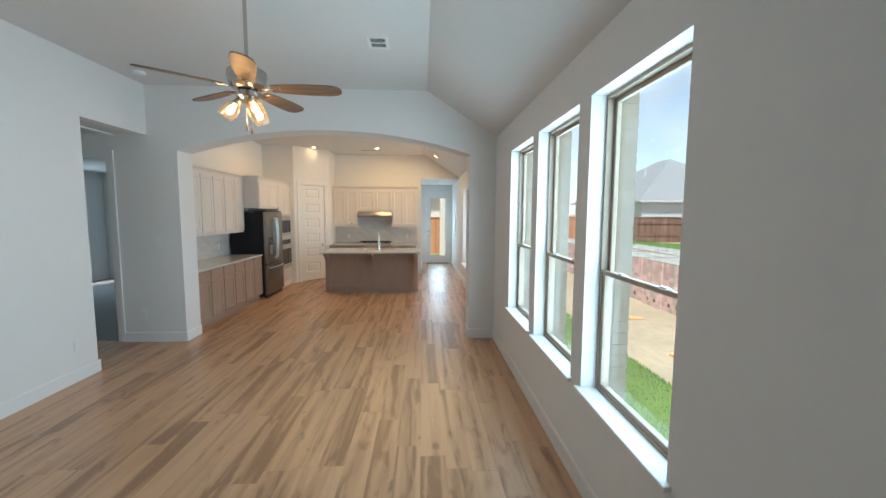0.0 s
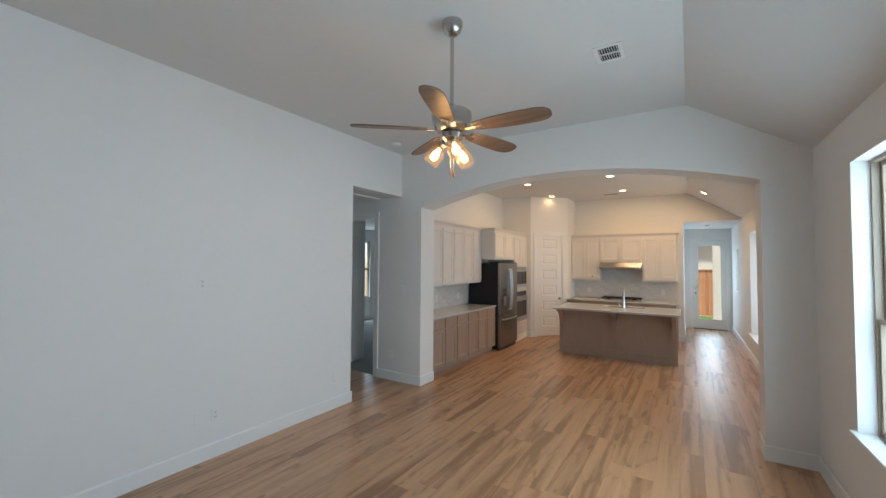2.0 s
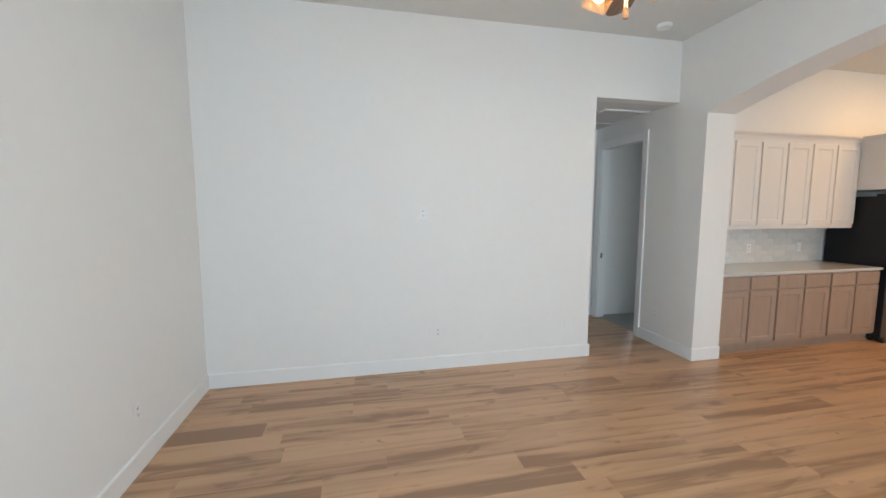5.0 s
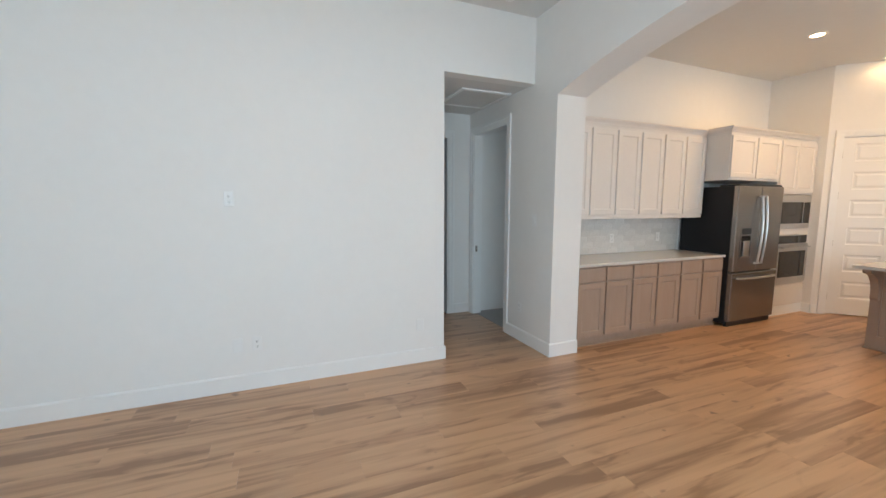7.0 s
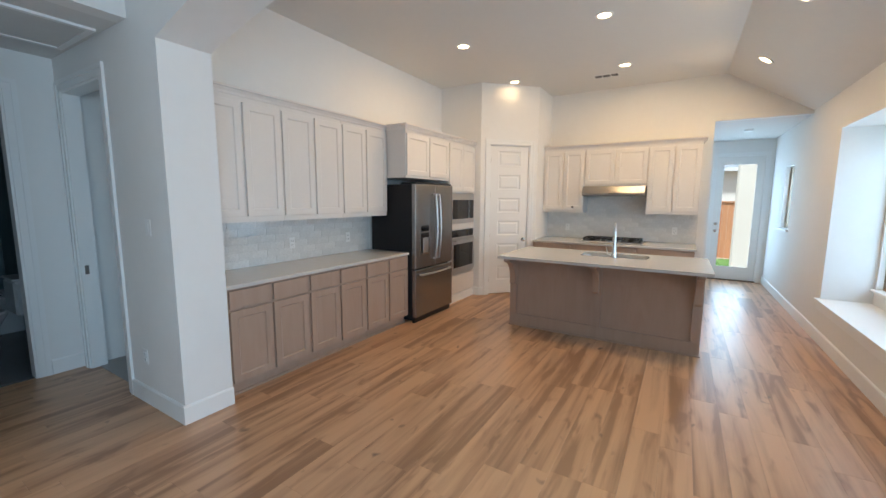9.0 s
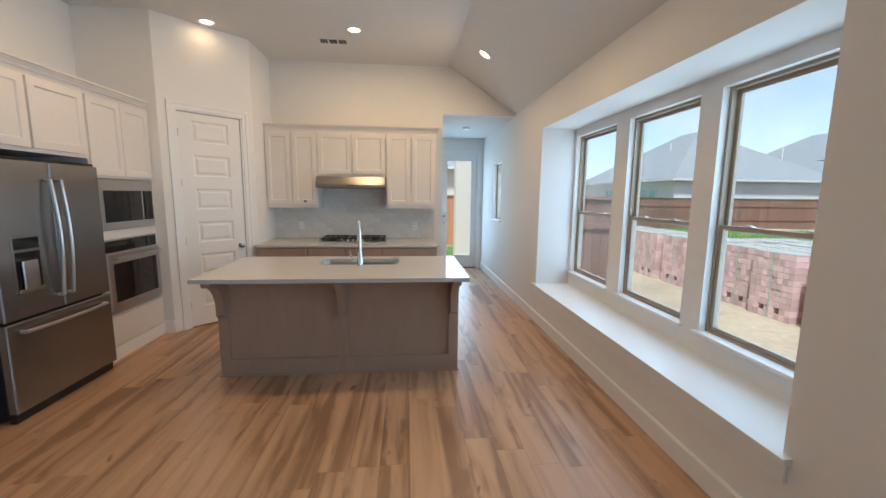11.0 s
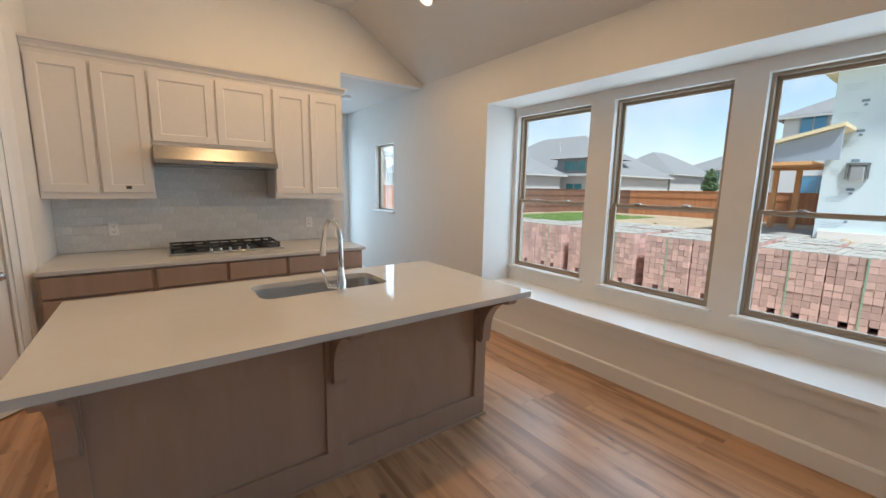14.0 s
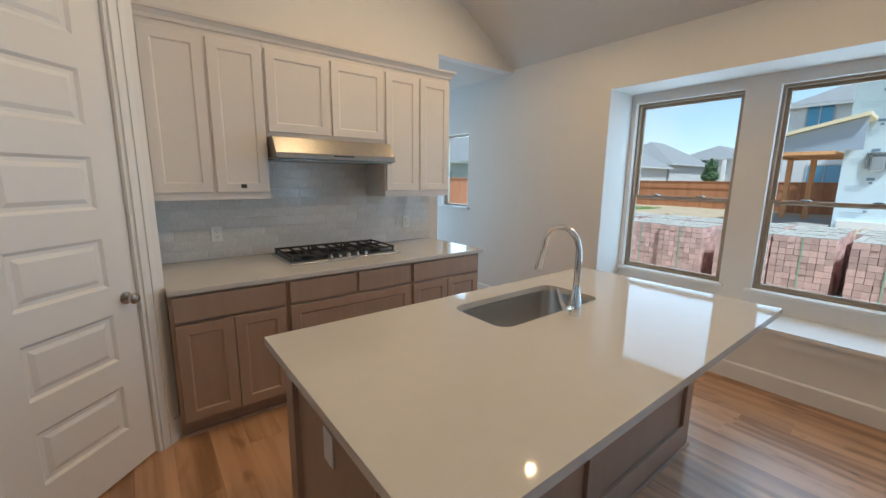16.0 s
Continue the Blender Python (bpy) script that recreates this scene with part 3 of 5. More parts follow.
def window_unit(name, xf, y0, y1, z0, z1, rail, label, group):
    """A single-hung unit: frame, two sashes, panes, latches; its room side is at x = xf."""
    t = thing(name, (xf + 0.03, (y0 + y1) / 2, z0), label, "window", group, "structure")
    f = 0.02
    part("window_frame", boxes((xf, xf + 0.075, y0, y0 + f, z0, z1), (xf, xf + 0.075, y1 - f, y1, z0, z1),
                               (xf, xf + 0.075, y0 + f, y1 - f, z0, z0 + f), (xf, xf + 0.075, y0 + f, y1 - f, z1 - f, z1)), BRONZE, t)
    a, b = y0 + f, y1 - f
    s = 0.028
    for nm, xa, za, zb in (("lower_sash", xf + 0.010, z0 + f, rail + 0.018), ("upper_sash", xf + 0.042, rail - 0.018, z1 - f)):
        ob = part(nm, boxes((xa, xa + 0.026, a, a + s, za, zb), (xa, xa + 0.026, b - s, b, za, zb),
                            (xa, xa + 0.026, a + s, b - s, za, za + s), (xa, xa + 0.026, a + s, b - s, zb - s, zb), bevel=0.003), BRONZE, t)
        pane = part("pane", boxes((xa + 0.011, xa + 0.015, a + s, b - s, za + s, zb - s)), GLASS, ob, "clear glass")
        pane.visible_shadow = False
    for u in (0.27, 0.73):
        yc = a + (b - a) * u
        bm = boxes((xf - 0.006, xf + 0.03, yc - 0.03, yc + 0.03, rail + 0.018, rail + 0.026), (xf + 0.0, xf + 0.02, yc - 0.016, yc + 0.024, rail + 0.026, rail + 0.031), bevel=0.001)
        part("latch", bm, NICKEL, t, "small metal sash latch")
    return t


for y0, y1 in LIVING_WINDOWS:
    window_unit("window", EX + 0.095, y0, y1, LZ0, LZ1, 1.40, "tall single-hung window with a tan metal frame", "living room windows")
    structure("window_sill", boxes((EX - 0.035, EX + 0.095, y0 - 0.035, y1 + 0.035, LZ0 - 0.022, LZ0 + 0.004), bevel=0.004), TRIM, "white painted window stool with short horns", "window sill")
for y0, y1 in KITCHEN_WINDOWS:
    y1 = min(y1, NY1 - 0.005)
    window_unit("window", NX + 0.05, y0, y1, KZ0, KZ1, 1.37, "tall single-hung window with a tan metal frame", "kitchen windows")
    structure("window_sill", boxes((NX - 0.035, NX + 0.05, y0 - 0.035, min(y1 + 0.035, NY1 - 0.002), KZ0 - 0.022, KZ0 + 0.004), bevel=0.004), TRIM, "white painted window stool with short horns", "window sill")
structure("window_seat", boxes((KE - 0.045, NX, NY0 + 0.002, NY1 - 0.002, NZ0 - 0.03, NZ0), (KE - 0.045, KE, NY0 - 0.045, NY0 + 0.002, NZ0 - 0.03, NZ0), (KE - 0.045, KE, NY1 - 0.002, NY1 + 0.045, NZ0 - 0.03, NZ0),
                               (KE - 0.018, KE, NY0 - 0.03, NY1 + 0.03, NZ0 - 0.12, NZ0 - 0.03)), TRIM, "deep white painted window seat board with an apron", "window seat")

w = thing("window", (1.2, 12.13, 1.14), "small narrow window in the passage wall", "window", "", "structure")
bm = boxes((1.17, 1.24, 11.84, 11.87, 1.14, 2.13), (1.17, 1.24, 12.39, 12.42, 1.14, 2.13), (1.17, 1.24, 11.87, 12.39, 1.14, 1.17), (1.17, 1.24, 11.87, 12.39, 2.10, 2.13),
           (1.18, 1.21, 11.87, 11.90, 1.17, 2.10), (1.18, 1.21, 12.36, 12.39, 1.17, 2.10))
part("window_frame", bm, BRONZE, w)
part("pane", boxes((1.20, 1.204, 11.90, 12.36, 1.17, 2.10)), GLASS, w, "clear glass").visible_shadow = False
structure("window_sill", boxes((KE - 0.035, 1.17, 11.80, 12.46, 1.115, 1.144), bevel=0.004), TRIM, "white painted window stool", "window sill")
w = thing("window", (-8.27, 9.05, 0.7), "bedroom window with a tan metal frame", "window", "", "structure")
part("window_frame", boxes((-8.3, -8.24, 8.5, 8.54, 0.7, 2.4), (-8.3, -8.24, 9.56, 9.6, 0.7, 2.4), (-8.3, -8.24, 8.54, 9.56, 0.7, 0.74), (-8.3, -8.24, 8.54, 9.56, 2.36, 2.4), (-8.3, -8.24, 8.54, 9.56, 1.53, 1.58)), BRONZE, w)
part("pane", boxes((-8.272, -8.268, 8.54, 9.56, 0.74, 2.36)), GLASS, w, "clear glass").visible_shadow = False

# brick reveals outside the living room windows
bm = bmesh.new()
for y0, y1 in LIVING_WINDOWS:
    k = 0
    z = LZ0 - 0.08
    while z < LZ1 + 0.02:
        long = 0.16 if k % 2 else 0.11
        box(bm, 1.268, 1.37, y0 - long + 0.012, y0 + 0.012, z, z + 0.068)
        box(bm, 1.268, 1.37, y1 - 0.012, y1 + long - 0.012, z, z + 0.068)
        z += 0.074
        k += 1
    for k in range(12):
        a = y0 - 0.06 + k * 0.084
        box(bm, 1.268, 1.37, a, a + 0.078, LZ1 + 0.03, LZ1 + 0.23)
structure("wall_brick_outside", bm, CREAMBRICK, "cream brick courses beside the living room windows", "brick wall")
bm = bmesh.new()
for y0, y1 in LIVING_WINDOWS:
    box(bm, 1.2535, 1.362, y0 - 0.085, y0 + 0.006, LZ0 - 0.1, LZ1 + 0.24)
    box(bm, 1.2535, 1.362, y1 - 0.006, y1 + 0.085, LZ0 - 0.1, LZ1 + 0.24)
    box(bm, 1.2535, 1.362, y0 + 0.006, y1 - 0.006, LZ1 + 0.036, LZ1 + 0.22)
structure("wall_mortar_outside", bm, CREAMBRICK, "cream mortar bed behind the outer bricks", "brick wall")

# ---- doors ----
bd = thing("door_back", (0.62, 13.52, 0), "pale painted back door with a full glass pane", "door", "", "structure")
sl = part("slab", boxes((0.24, 0.345, 13.53, 13.57, 0.02, 2.43), (0.885, 0.99, 13.53, 13.57, 0.02, 2.43), (0.345, 0.885, 13.53, 13.57, 0.02, 0.26), (0.345, 0.885, 13.53, 13.57, 2.29, 2.43)), DOORP, bd)
part("pane", boxes((0.345, 0.885, 13.548, 13.552, 0.26, 2.29)), GLASS, bd, "clear glass").visible_shadow = False
part("bead", boxes((0.335, 0.36, 13.52, 13.53, 0.25, 2.30), (0.87, 0.895, 13.52, 13.53, 0.25, 2.30), (0.36, 0.87, 13.52, 13.53, 0.25, 0.275), (0.36, 0.87, 13.52, 13.53, 2.275, 2.30)), DOORP, bd)
for z, r in ((0.98, 0.028), (1.12, 0.024)):
    bm = bmesh.new()
    lathe(bm, [(0.0, -0.06), (r, -0.055), (r, -0.035), (0.012, -0.025), (0.012, -0.006), (0.03, -0.004), (0.03, 0.0)], (0.29, 13.53, z), 16, Matrix.Rotation(radians(-90), 4, 'X'))
    part("door_knob" if z < 1 else "deadbolt", bm, NICKEL, bd, "satin metal", True)
part("threshold", boxes((0.23, 1.0, 13.47, 13.6, 0, 0.018)), THRESH, bd, "dark metal threshold")

pd = thing("door_pantry", (0, 0, 0), "white six-panel pantry door, closed", "door", "", "structure")
pd.matrix_world = PANTRY @ Matrix.Translation((0.176, 0.02, 0.012))
del BASES[pd]
DW, DH = 0.658, 2.425
bm = boxes((0, 0.135, 0, 0.036, 0, DH), (DW - 0.135, DW, 0, 0.036, 0, DH))
lo = 0.0
edges_z = []
for i in range(6):
    z0 = 0.228 + i * 0.3755
    z1 = z0 + 0.238
    edges_z.append((z0, z1))
    box(bm, 0.135, DW - 0.135, 0, 0.036, lo, z0)
    lo = z1
box(bm, 0.135, DW - 0.135, 0, 0.036, lo, DH)
slab = part("slab", bm, DOORP, pd)
for z0, z1 in edges_z:
    bm = bmesh.new()
    x0, x1 = 0.135, DW - 0.135
    loops = []
    for ins, y in ((0, 0.0), (0.014, 0.011), (0.03, 0.011), (0.05, 0.003)):
        loops.append([bm.verts.new(p) for p in ((x0 + ins, y, z0 + ins), (x1 - ins, y, z0 + ins), (x1 - ins, y, z1 - ins), (x0 + ins, y, z1 - ins))])
    for p, q in zip(loops, loops[1:]):
        for k in range(4):
            j = (k + 1) % 4
            bm.faces.new((p[k], p[j], q[j], q[k]))
    bm.faces.new(loops[-1])
    part("panel", bm, DOORP, slab)
bm = bmesh.new()
lathe(bm, [(0.0, -0.068), (0.018, -0.066), (0.028, -0.055), (0.028, -0.045), (0.016, -0.034), (0.011, -0.028), (0.011, -0.008), (0.032, -0.006), (0.032, 0.0)], (DW - 0.06, 0, 0.905), 20, Matrix.Rotation(radians(-90), 4, 'X'))
part("door_knob", bm, NICKEL, pd, "round satin nickel knob", True)
for z in (0.25, 1.0, 1.65, 2.2):
    part("hinge", boxes((-0.016, 0.004, -0.014, 0.004, z - 0.045, z + 0.045), bevel=0.003), NICKEL, pd)

# ---- kitchen cabinets ----
WEST_RUN = Matrix.Rotation(radians(90), 4, 'Z')


def thing_at(name, m, label, category, group="", kind=""):
    """An Empty with its own pose; its parts are built in its own axes."""
    ob = new(name)
    ob.empty_display_size = 0.1
    ob.matrix_world = m
    return tagged(ob, label, category, group, kind)


def shaker(x0, x1, z0, z1, rail=0.057, th=0.02, dip=0.009):
    """A framed door with a recessed flat panel and a small sloped bead; its face is y = -th."""
    bm = bmesh.new()
    loops = []
    for ins, y in ((0.0, 0.0), (0.0, -th + 0.002), (0.002, -th), (rail, -th), (rail + 0.009, -th + dip)):
        loops.append([bm.verts.new(p) for p in ((x0 + ins, y, z0 + ins), (x1 - ins, y, z0 + ins), (x1 - ins, y, z1 - ins), (x0 + ins, y, z1 - ins))])
    for p, q in zip(loops, loops[1:]):
        for k in range(4):
            j = (k + 1) % 4
            bm.faces.new((p[k], p[j], q[j], q[k]))
    bm.faces.new(loops[-1])
    return bm


def slab_front(x0, x1, z0, z1, th=0.02):
    bm = bmesh.new()
    box(bm, x0, x1, -th, 0, z0, z1, bevel=0.003)
    return bm


def wall_cabinet(m, w, z0, z1, depth, doors, label, group, rail_low=0.05, top=0.055):
    c = thing_at("wall_cabinet", m, label, "cabinet", group)
    part("body", boxes((0.001, w - 0.001, 0, depth, z0, z1)), UPPER, c)
    gap = 0.012
    dw = (w - 2 * gap - 0.022 * (doors - 1)) / doors
    for i in range(doors):
        a = gap + i * (dw + 0.022)
        part("door", shaker(a, a + dw, z0 + rail_low, z1 - top), UPPER, c)
    return c


def base_cabinet(m, w, depth, fronts, label, group, wide=False):
    """fronts: rows of (x0, x1, [door edges]); each has a drawer front over its doors."""
    c = thing_at("base_cabinet", m, label, "cabinet", group)
    part("body", boxes((0.001, w - 0.001, 0, depth, 0.10, 0.885), (0.001, w - 0.001, 0.06, depth, 0.0, 0.10)), LOWER, c)
    part("shoe_moulding", boxes((0.001, w - 0.001, 0.045, 0.06, 0.0, 0.018)), LOWER, c)
    for x0, x1, split in fronts:
        part("drawer_front", slab_front(x0, x1, 0.725, 0.868), LOWER, c)
        xs = [] if wide else [x0] + list(split) + [x1]
        for a, b in zip(xs, xs[1:]):
            part("door", shaker(a + (0.002 if a != x0 else 0), b - (0.002 if b != x1 else 0), 0.125, 0.705), LOWER, c)
    if wide:
        part("door", shaker(fronts[0][0], fronts[-1][1], 0.125, 0.705), LOWER, c)
    return c


# long run on the west wall
FX = -3.20
y = 5.572
U = (7.838 - 5.572) / 3
for i in range(3):
    wall_cabinet(Matrix.Translation((-3.50, y + i * U, 0)) @ WEST_RUN, U, 1.37, 2.43, 0.328, 2, "white painted wall cabinet with two shaker doors", "west wall cabinets")
B = (7.866 - 5.562) / 3
for i in range(3):
    w2 = B / 2
    base_cabinet(Matrix.Translation((FX, 5.562 + i * B, 0)) @ WEST_RUN, B, 0.628, [(0.016, w2 - 0.012, []), (w2 + 0.012, B - 0.016, [])],
                 "taupe-stained base cabinet with drawers above two doors", "west base cabinets")
solid("countertop", boxes((KX + 0.002, FX + 0.035, 5.548, 7.865, 0.885, 0.915), bevel=0.002), QUARTZ, "long pale quartz countertop on the west cabinets", "countertop")


def crown(path, label):
    """A moulding swept along a plan line with mitred corners; it stands out to the right of the line."""
    prof = [(0, 2.418), (0.010, 2.418), (0.014, 2.438), (0.030, 2.462), (0.043, 2.466), (0.045, 2.482), (0, 2.482)]
    pts = [Vector(p) for p in path]
    side = [Vector(((q - p).y, -(q - p).x)).normalized() for p, q in zip(pts, pts[1:])]
    bm = bmesh.new()
    rings = []
    for i, p in enumerate(pts):
        n = side[max(0, i - 1)] + side[min(i, len(side) - 1)]
        n = n / n.dot(side[min(i, len(side) - 1)])
        rings.append([bm.verts.new((p.x + n.x * o, p.y + n.y * o, z)) for o, z in prof])
    for lo, hi in zip(rings, rings[1:]):
        for k in range(len(prof)):
            j = (k + 1) % len(prof)
            bm.faces.new((lo[k], lo[j], hi[j], hi[k]))
    bm.faces.new(rings[0])
    bm.faces.new(rings[-1][::-1])
    return solid("crown_moulding", bm, UPPER, label, "moulding")


crown([(-3.498, 5.545), (-3.498, 7.838), (-3.198, 7.838), (-3.198, 9.688)], "white painted crown strip along the west cabinet tops")

# refrigerator bay and oven tower
wall_cabinet(Matrix.Translation((FX, 7.84, 0)) @ WEST_RUN, 1.02, 1.84, 2.43, 0.628, 2, "white painted cabinet above the refrigerator", "", rail_low=0.03)
tower = thing_at("oven_tower", Matrix.Translation((FX, 8.86, 0)) @ WEST_RUN, "tall white cabinet that holds the wall ovens", "cabinet")
part("lower_box", boxes((0.001, 0.829, 0.002, 0.628, 0.0, 0.43)), UPPER, tower)
part("upper_box", boxes((0.001, 0.829, 0.002, 0.628, 1.68, 2.43)), UPPER, tower)
part("back_panel", boxes((0.001, 0.829, 0.30, 0.628, 0.43, 1.68)), UPPER, tower)
part("middle_shelf", boxes((0.04, 0.79, 0.002, 0.30, 1.125, 1.21)), UPPER, tower)
for a, b in ((0.001, 0.04), (0.79, 0.829)):
    part("side_panel", boxes((a, b, 0.002, 0.30, 0.43, 1.68)), UPPER, tower)
for a, b in ((0.018, 0.412), (0.418, 0.812)):
    part("door", shaker(a, b, 1.70, 2.375), UPPER, tower)
part("drawer_front", slab_front(0.02, 0.81, 0.15, 0.41), UPPER, tower)
part("base_strip", boxes((0.001, 0.829, -0.014, 0.002, 0, 0.125)), TRIM, tower)

FRIDGE = Matrix.Translation((-3.08, 7.875, 0)) @ WEST_RUN
fr = thing_at("refrigerator", FRIDGE, "dark stainless french-door refrigerator with dispenser", "refrigerator")
part("body", boxes((0.01, 0.905, 0.065, 0.72, 0.03, 1.76), bevel=0.004), FRIDGESIDE, fr, "dark grey metal sides")
part("top_cover", boxes((0.03, 0.885, 0.01, 0.25, 1.762, 1.785), bevel=0.004), FRIDGESIDE, fr)
for a, b in ((0.004, 0.455), (0.460, 0.911)):
    d = part("door", boxes((a, b, 0, 0.06, 0.70, 1.765), bevel=0.008), DARKSTEEL, fr, "dark stainless door")
    part("door_edge", boxes((a + 0.001, b - 0.001, 0.0605, 0.066, 0.71, 1.755)), FRIDGESIDE, d)
    if a < 0.1:
        part("dispenser", boxes((a + 0.10, a + 0.315, -0.003, 0.0, 0.87, 1.26), bevel=0.001), DARKSTEEL, d, "recess panel for water and ice")
        part("dispenser_recess", boxes((a + 0.118, a + 0.297, -0.0045, -0.003, 0.90, 1.15)), BLACKGLASS, d, "black dispenser recess")
        part("dispenser_cradle", boxes((a + 0.15, a + 0.265, -0.02, -0.0045, 0.90, 1.09), bevel=0.006), STEEL, d)
        part("dispenser_tray", boxes((a + 0.112, a + 0.303, -0.016, -0.003, 0.876, 0.90), bevel=0.003), NICKEL, d)
        part("display", boxes((a + 0.118, a + 0.297, -0.0045, -0.003, 1.17, 1.245)), BLACKGLASS, d)
part("freezer_drawer", boxes((0.004, 0.911, 0, 0.06, 0.07, 0.685), bevel=0.008), DARKSTEEL, fr, "dark stainless drawer")
for x in (0.415, 0.50):
    bm = bmesh.new()
    tube(bm, [(x, 0.0, 0.80), (x, -0.03, 0.80)] + [(x, -0.035 - 0.028 * math.sin(math.pi * k / 10), 0.80 + 0.84 * k / 10) for k in range(11)] + [(x, -0.03, 1.64), (x, 0.0, 1.64)], 0.013, 10)
    part("handle", bm, STEEL, fr, "curved bar handle", True)
bm = bmesh.new()
tube(bm, [(0.10, 0.0, 0.62), (0.10, -0.03, 0.62)] + [(0.10 + 0.715 * k / 10, -0.035 - 0.024 * math.sin(math.pi * k / 10), 0.62) for k in range(11)] + [(0.815, -0.03, 0.62), (0.815, 0.0, 0.62)], 0.013, 10)
part("handle", bm, STEEL, fr, "curved bar handle", True)
part("foot_grille", boxes((0.02, 0.895, 0.03, 0.07, 0.0, 0.065)), BLACK, fr)

TOWER = Matrix.Translation((FX, 8.86, 0)) @ WEST_RUN
mw = thing_at("microwave", TOWER @ Matrix.Translation((0, 0, 1.212)), "built-in stainless microwave with a dark window", "microwave")
part("face", boxes((0.045, 0.785, -0.022, 0.02, 0.0, 0.46), bevel=0.004), STEEL, mw)
part("case", boxes((0.045, 0.785, 0.0205, 0.29, 0.0, 0.455)), BLACK, mw)
part("window", boxes((0.10, 0.60, -0.026, -0.022, 0.07, 0.36), bevel=0.001), BLACKGLASS, mw)
part("control_panel", boxes((0.625, 0.765, -0.026, -0.022, 0.07, 0.36), bevel=0.001), BLACKGLASS, mw)
ov = thing_at("wall_oven", TOWER @ Matrix.Translation((0, 0, 0.432)), "built-in stainless wall oven with a dark glass door", "oven")
part("face", boxes((0.045, 0.785, -0.012, 0.02, 0.0, 0.69), bevel=0.004), STEEL, ov)
part("case", boxes((0.045, 0.785, 0.0205, 0.29, 0.002, 0.685)), BLACK, ov)
part("control_panel", boxes((0.05, 0.78, -0.016, -0.012, 0.575, 0.68), bevel=0.001), BLACKGLASS, ov)
d = part("door", boxes((0.05, 0.78, -0.04, -0.012, 0.03, 0.565), bevel=0.005), STEEL, ov)
part("window", boxes((0.11, 0.72, -0.043, -0.040, 0.11, 0.47), bevel=0.001), BLACKGLASS, d)
bm = bmesh.new()
tube(bm, [(0.10, -0.04, 0.525), (0.10, -0.085, 0.525), (0.73, -0.085, 0.525), (0.73, -0.04, 0.525)], 0.011, 10)
part("handle", bm, STEEL, d, "straight bar handle", True)

# back wall run
UB = "back wall cabinets"
wall_cabinet(Matrix.Translation((-2.388, 10.76, 0)), 0.683, 1.37, 2.43, 0.328, 2, "white painted wall cabinet beside the range hood", UB)
wall_cabinet(Matrix.Translation((-1.705, 10.76, 0)), 0.927, 1.80, 2.43, 0.328, 2, "short white painted wall cabinet over the hood", UB, rail_low=0.035)
wall_cabinet(Matrix.Translation((-0.778, 10.76, 0)), 0.688, 1.37, 2.43, 0.328, 2, "white painted wall cabinet beside the range hood", UB)
solid("door_sticker", boxes((-1.895, -1.86, 10.7375, 10.739, 1.447, 1.473)), SLOT, "small black sticker on a cabinet door", "sticker")
crown([(-2.386, 10.758), (-0.088, 10.758), (-0.088, 11.088)], "white painted crown strip along the back cabinet tops")
CY = 10.295
base_cabinet(Matrix.Translation((-2.388, CY, 0)), 0.625, 0.79, [(0.018, 0.607, [0.3125])], "taupe-stained base cabinet with a drawer and two doors", "back base cabinets")
base_cabinet(Matrix.Translation((-1.763, CY, 0)), 0.945, 0.79, [(0.014, 0.468, []), (0.492, 0.93, [])], "taupe-stained base cabinet with one wide front under the cooktop", "back base cabinets", wide=True)
base_cabinet(Matrix.Translation((-0.818, CY, 0)), 0.718, 0.79, [(0.014, 0.70, [0.357])], "taupe-stained base cabinet with a drawer and two doors", "back base cabinets")
solid("countertop", boxes((-2.388, -0.075, CY - 0.035, BY - 0.002, 0.885, 0.915), bevel=0.002), QUARTZ, "pale quartz countertop under the cooktop", "countertop")

hood = thing_at("range_hood", Matrix.Translation((-1.70, 0, 0)), "slim stainless range hood under the wall cabinets", "range hood")
bm = bmesh.new()
prism(bm, [(10.765, 1.798), (10.655, 1.798), (10.578, 1.690), (10.575, 1.660), (10.60, 1.648), (11.08, 1.648), (11.08, 1.798)], 0, 0.0, 0.915)
part("canopy", bm, HOODSTEEL, hood)
part("underside", boxes((0.02, 0.895, 10.60, 11.05, 1.640, 1.647)), DARKSTEEL, hood)
part("control_strip", boxes((0.40, 0.56, 10.5725, 10.5785, 1.672, 1.684)), SLOT, hood)
part("front_lip", boxes((0.0, 0.915, 10.568, 10.5745, 1.652, 1.668), bevel=0.002), HOODSTEEL, hood)

ct = thing_at("gas_cooktop", Matrix.Translation((-1.665, 10.51, 0.915)), "black gas cooktop with cast iron grates", "cooktop")
part("tray", boxes((0.0, 0.885, 0.0, 0.51, 0.0, 0.014), bevel=0.004), STEEL, ct, "low steel tray")
part("burner_plate", boxes((0.015, 0.87, 0.06, 0.495, 0.014, 0.018)), BLACK, ct)
for bx_, by_, r in ((0.16, 0.14, 0.035), (0.16, 0.39, 0.045), (0.4425, 0.28, 0.06), (0.725, 0.14, 0.035), (0.725, 0.39, 0.045)):
    bm = bmesh.new()
    lathe(bm, [(r * 1.3, 0.018), (r * 1.25, 0.026), (r, 0.028), (r, 0.036), (0, 0.038)], (bx_, by_, 0), 18)
    part("burner", bm, IRON, ct, "", True)
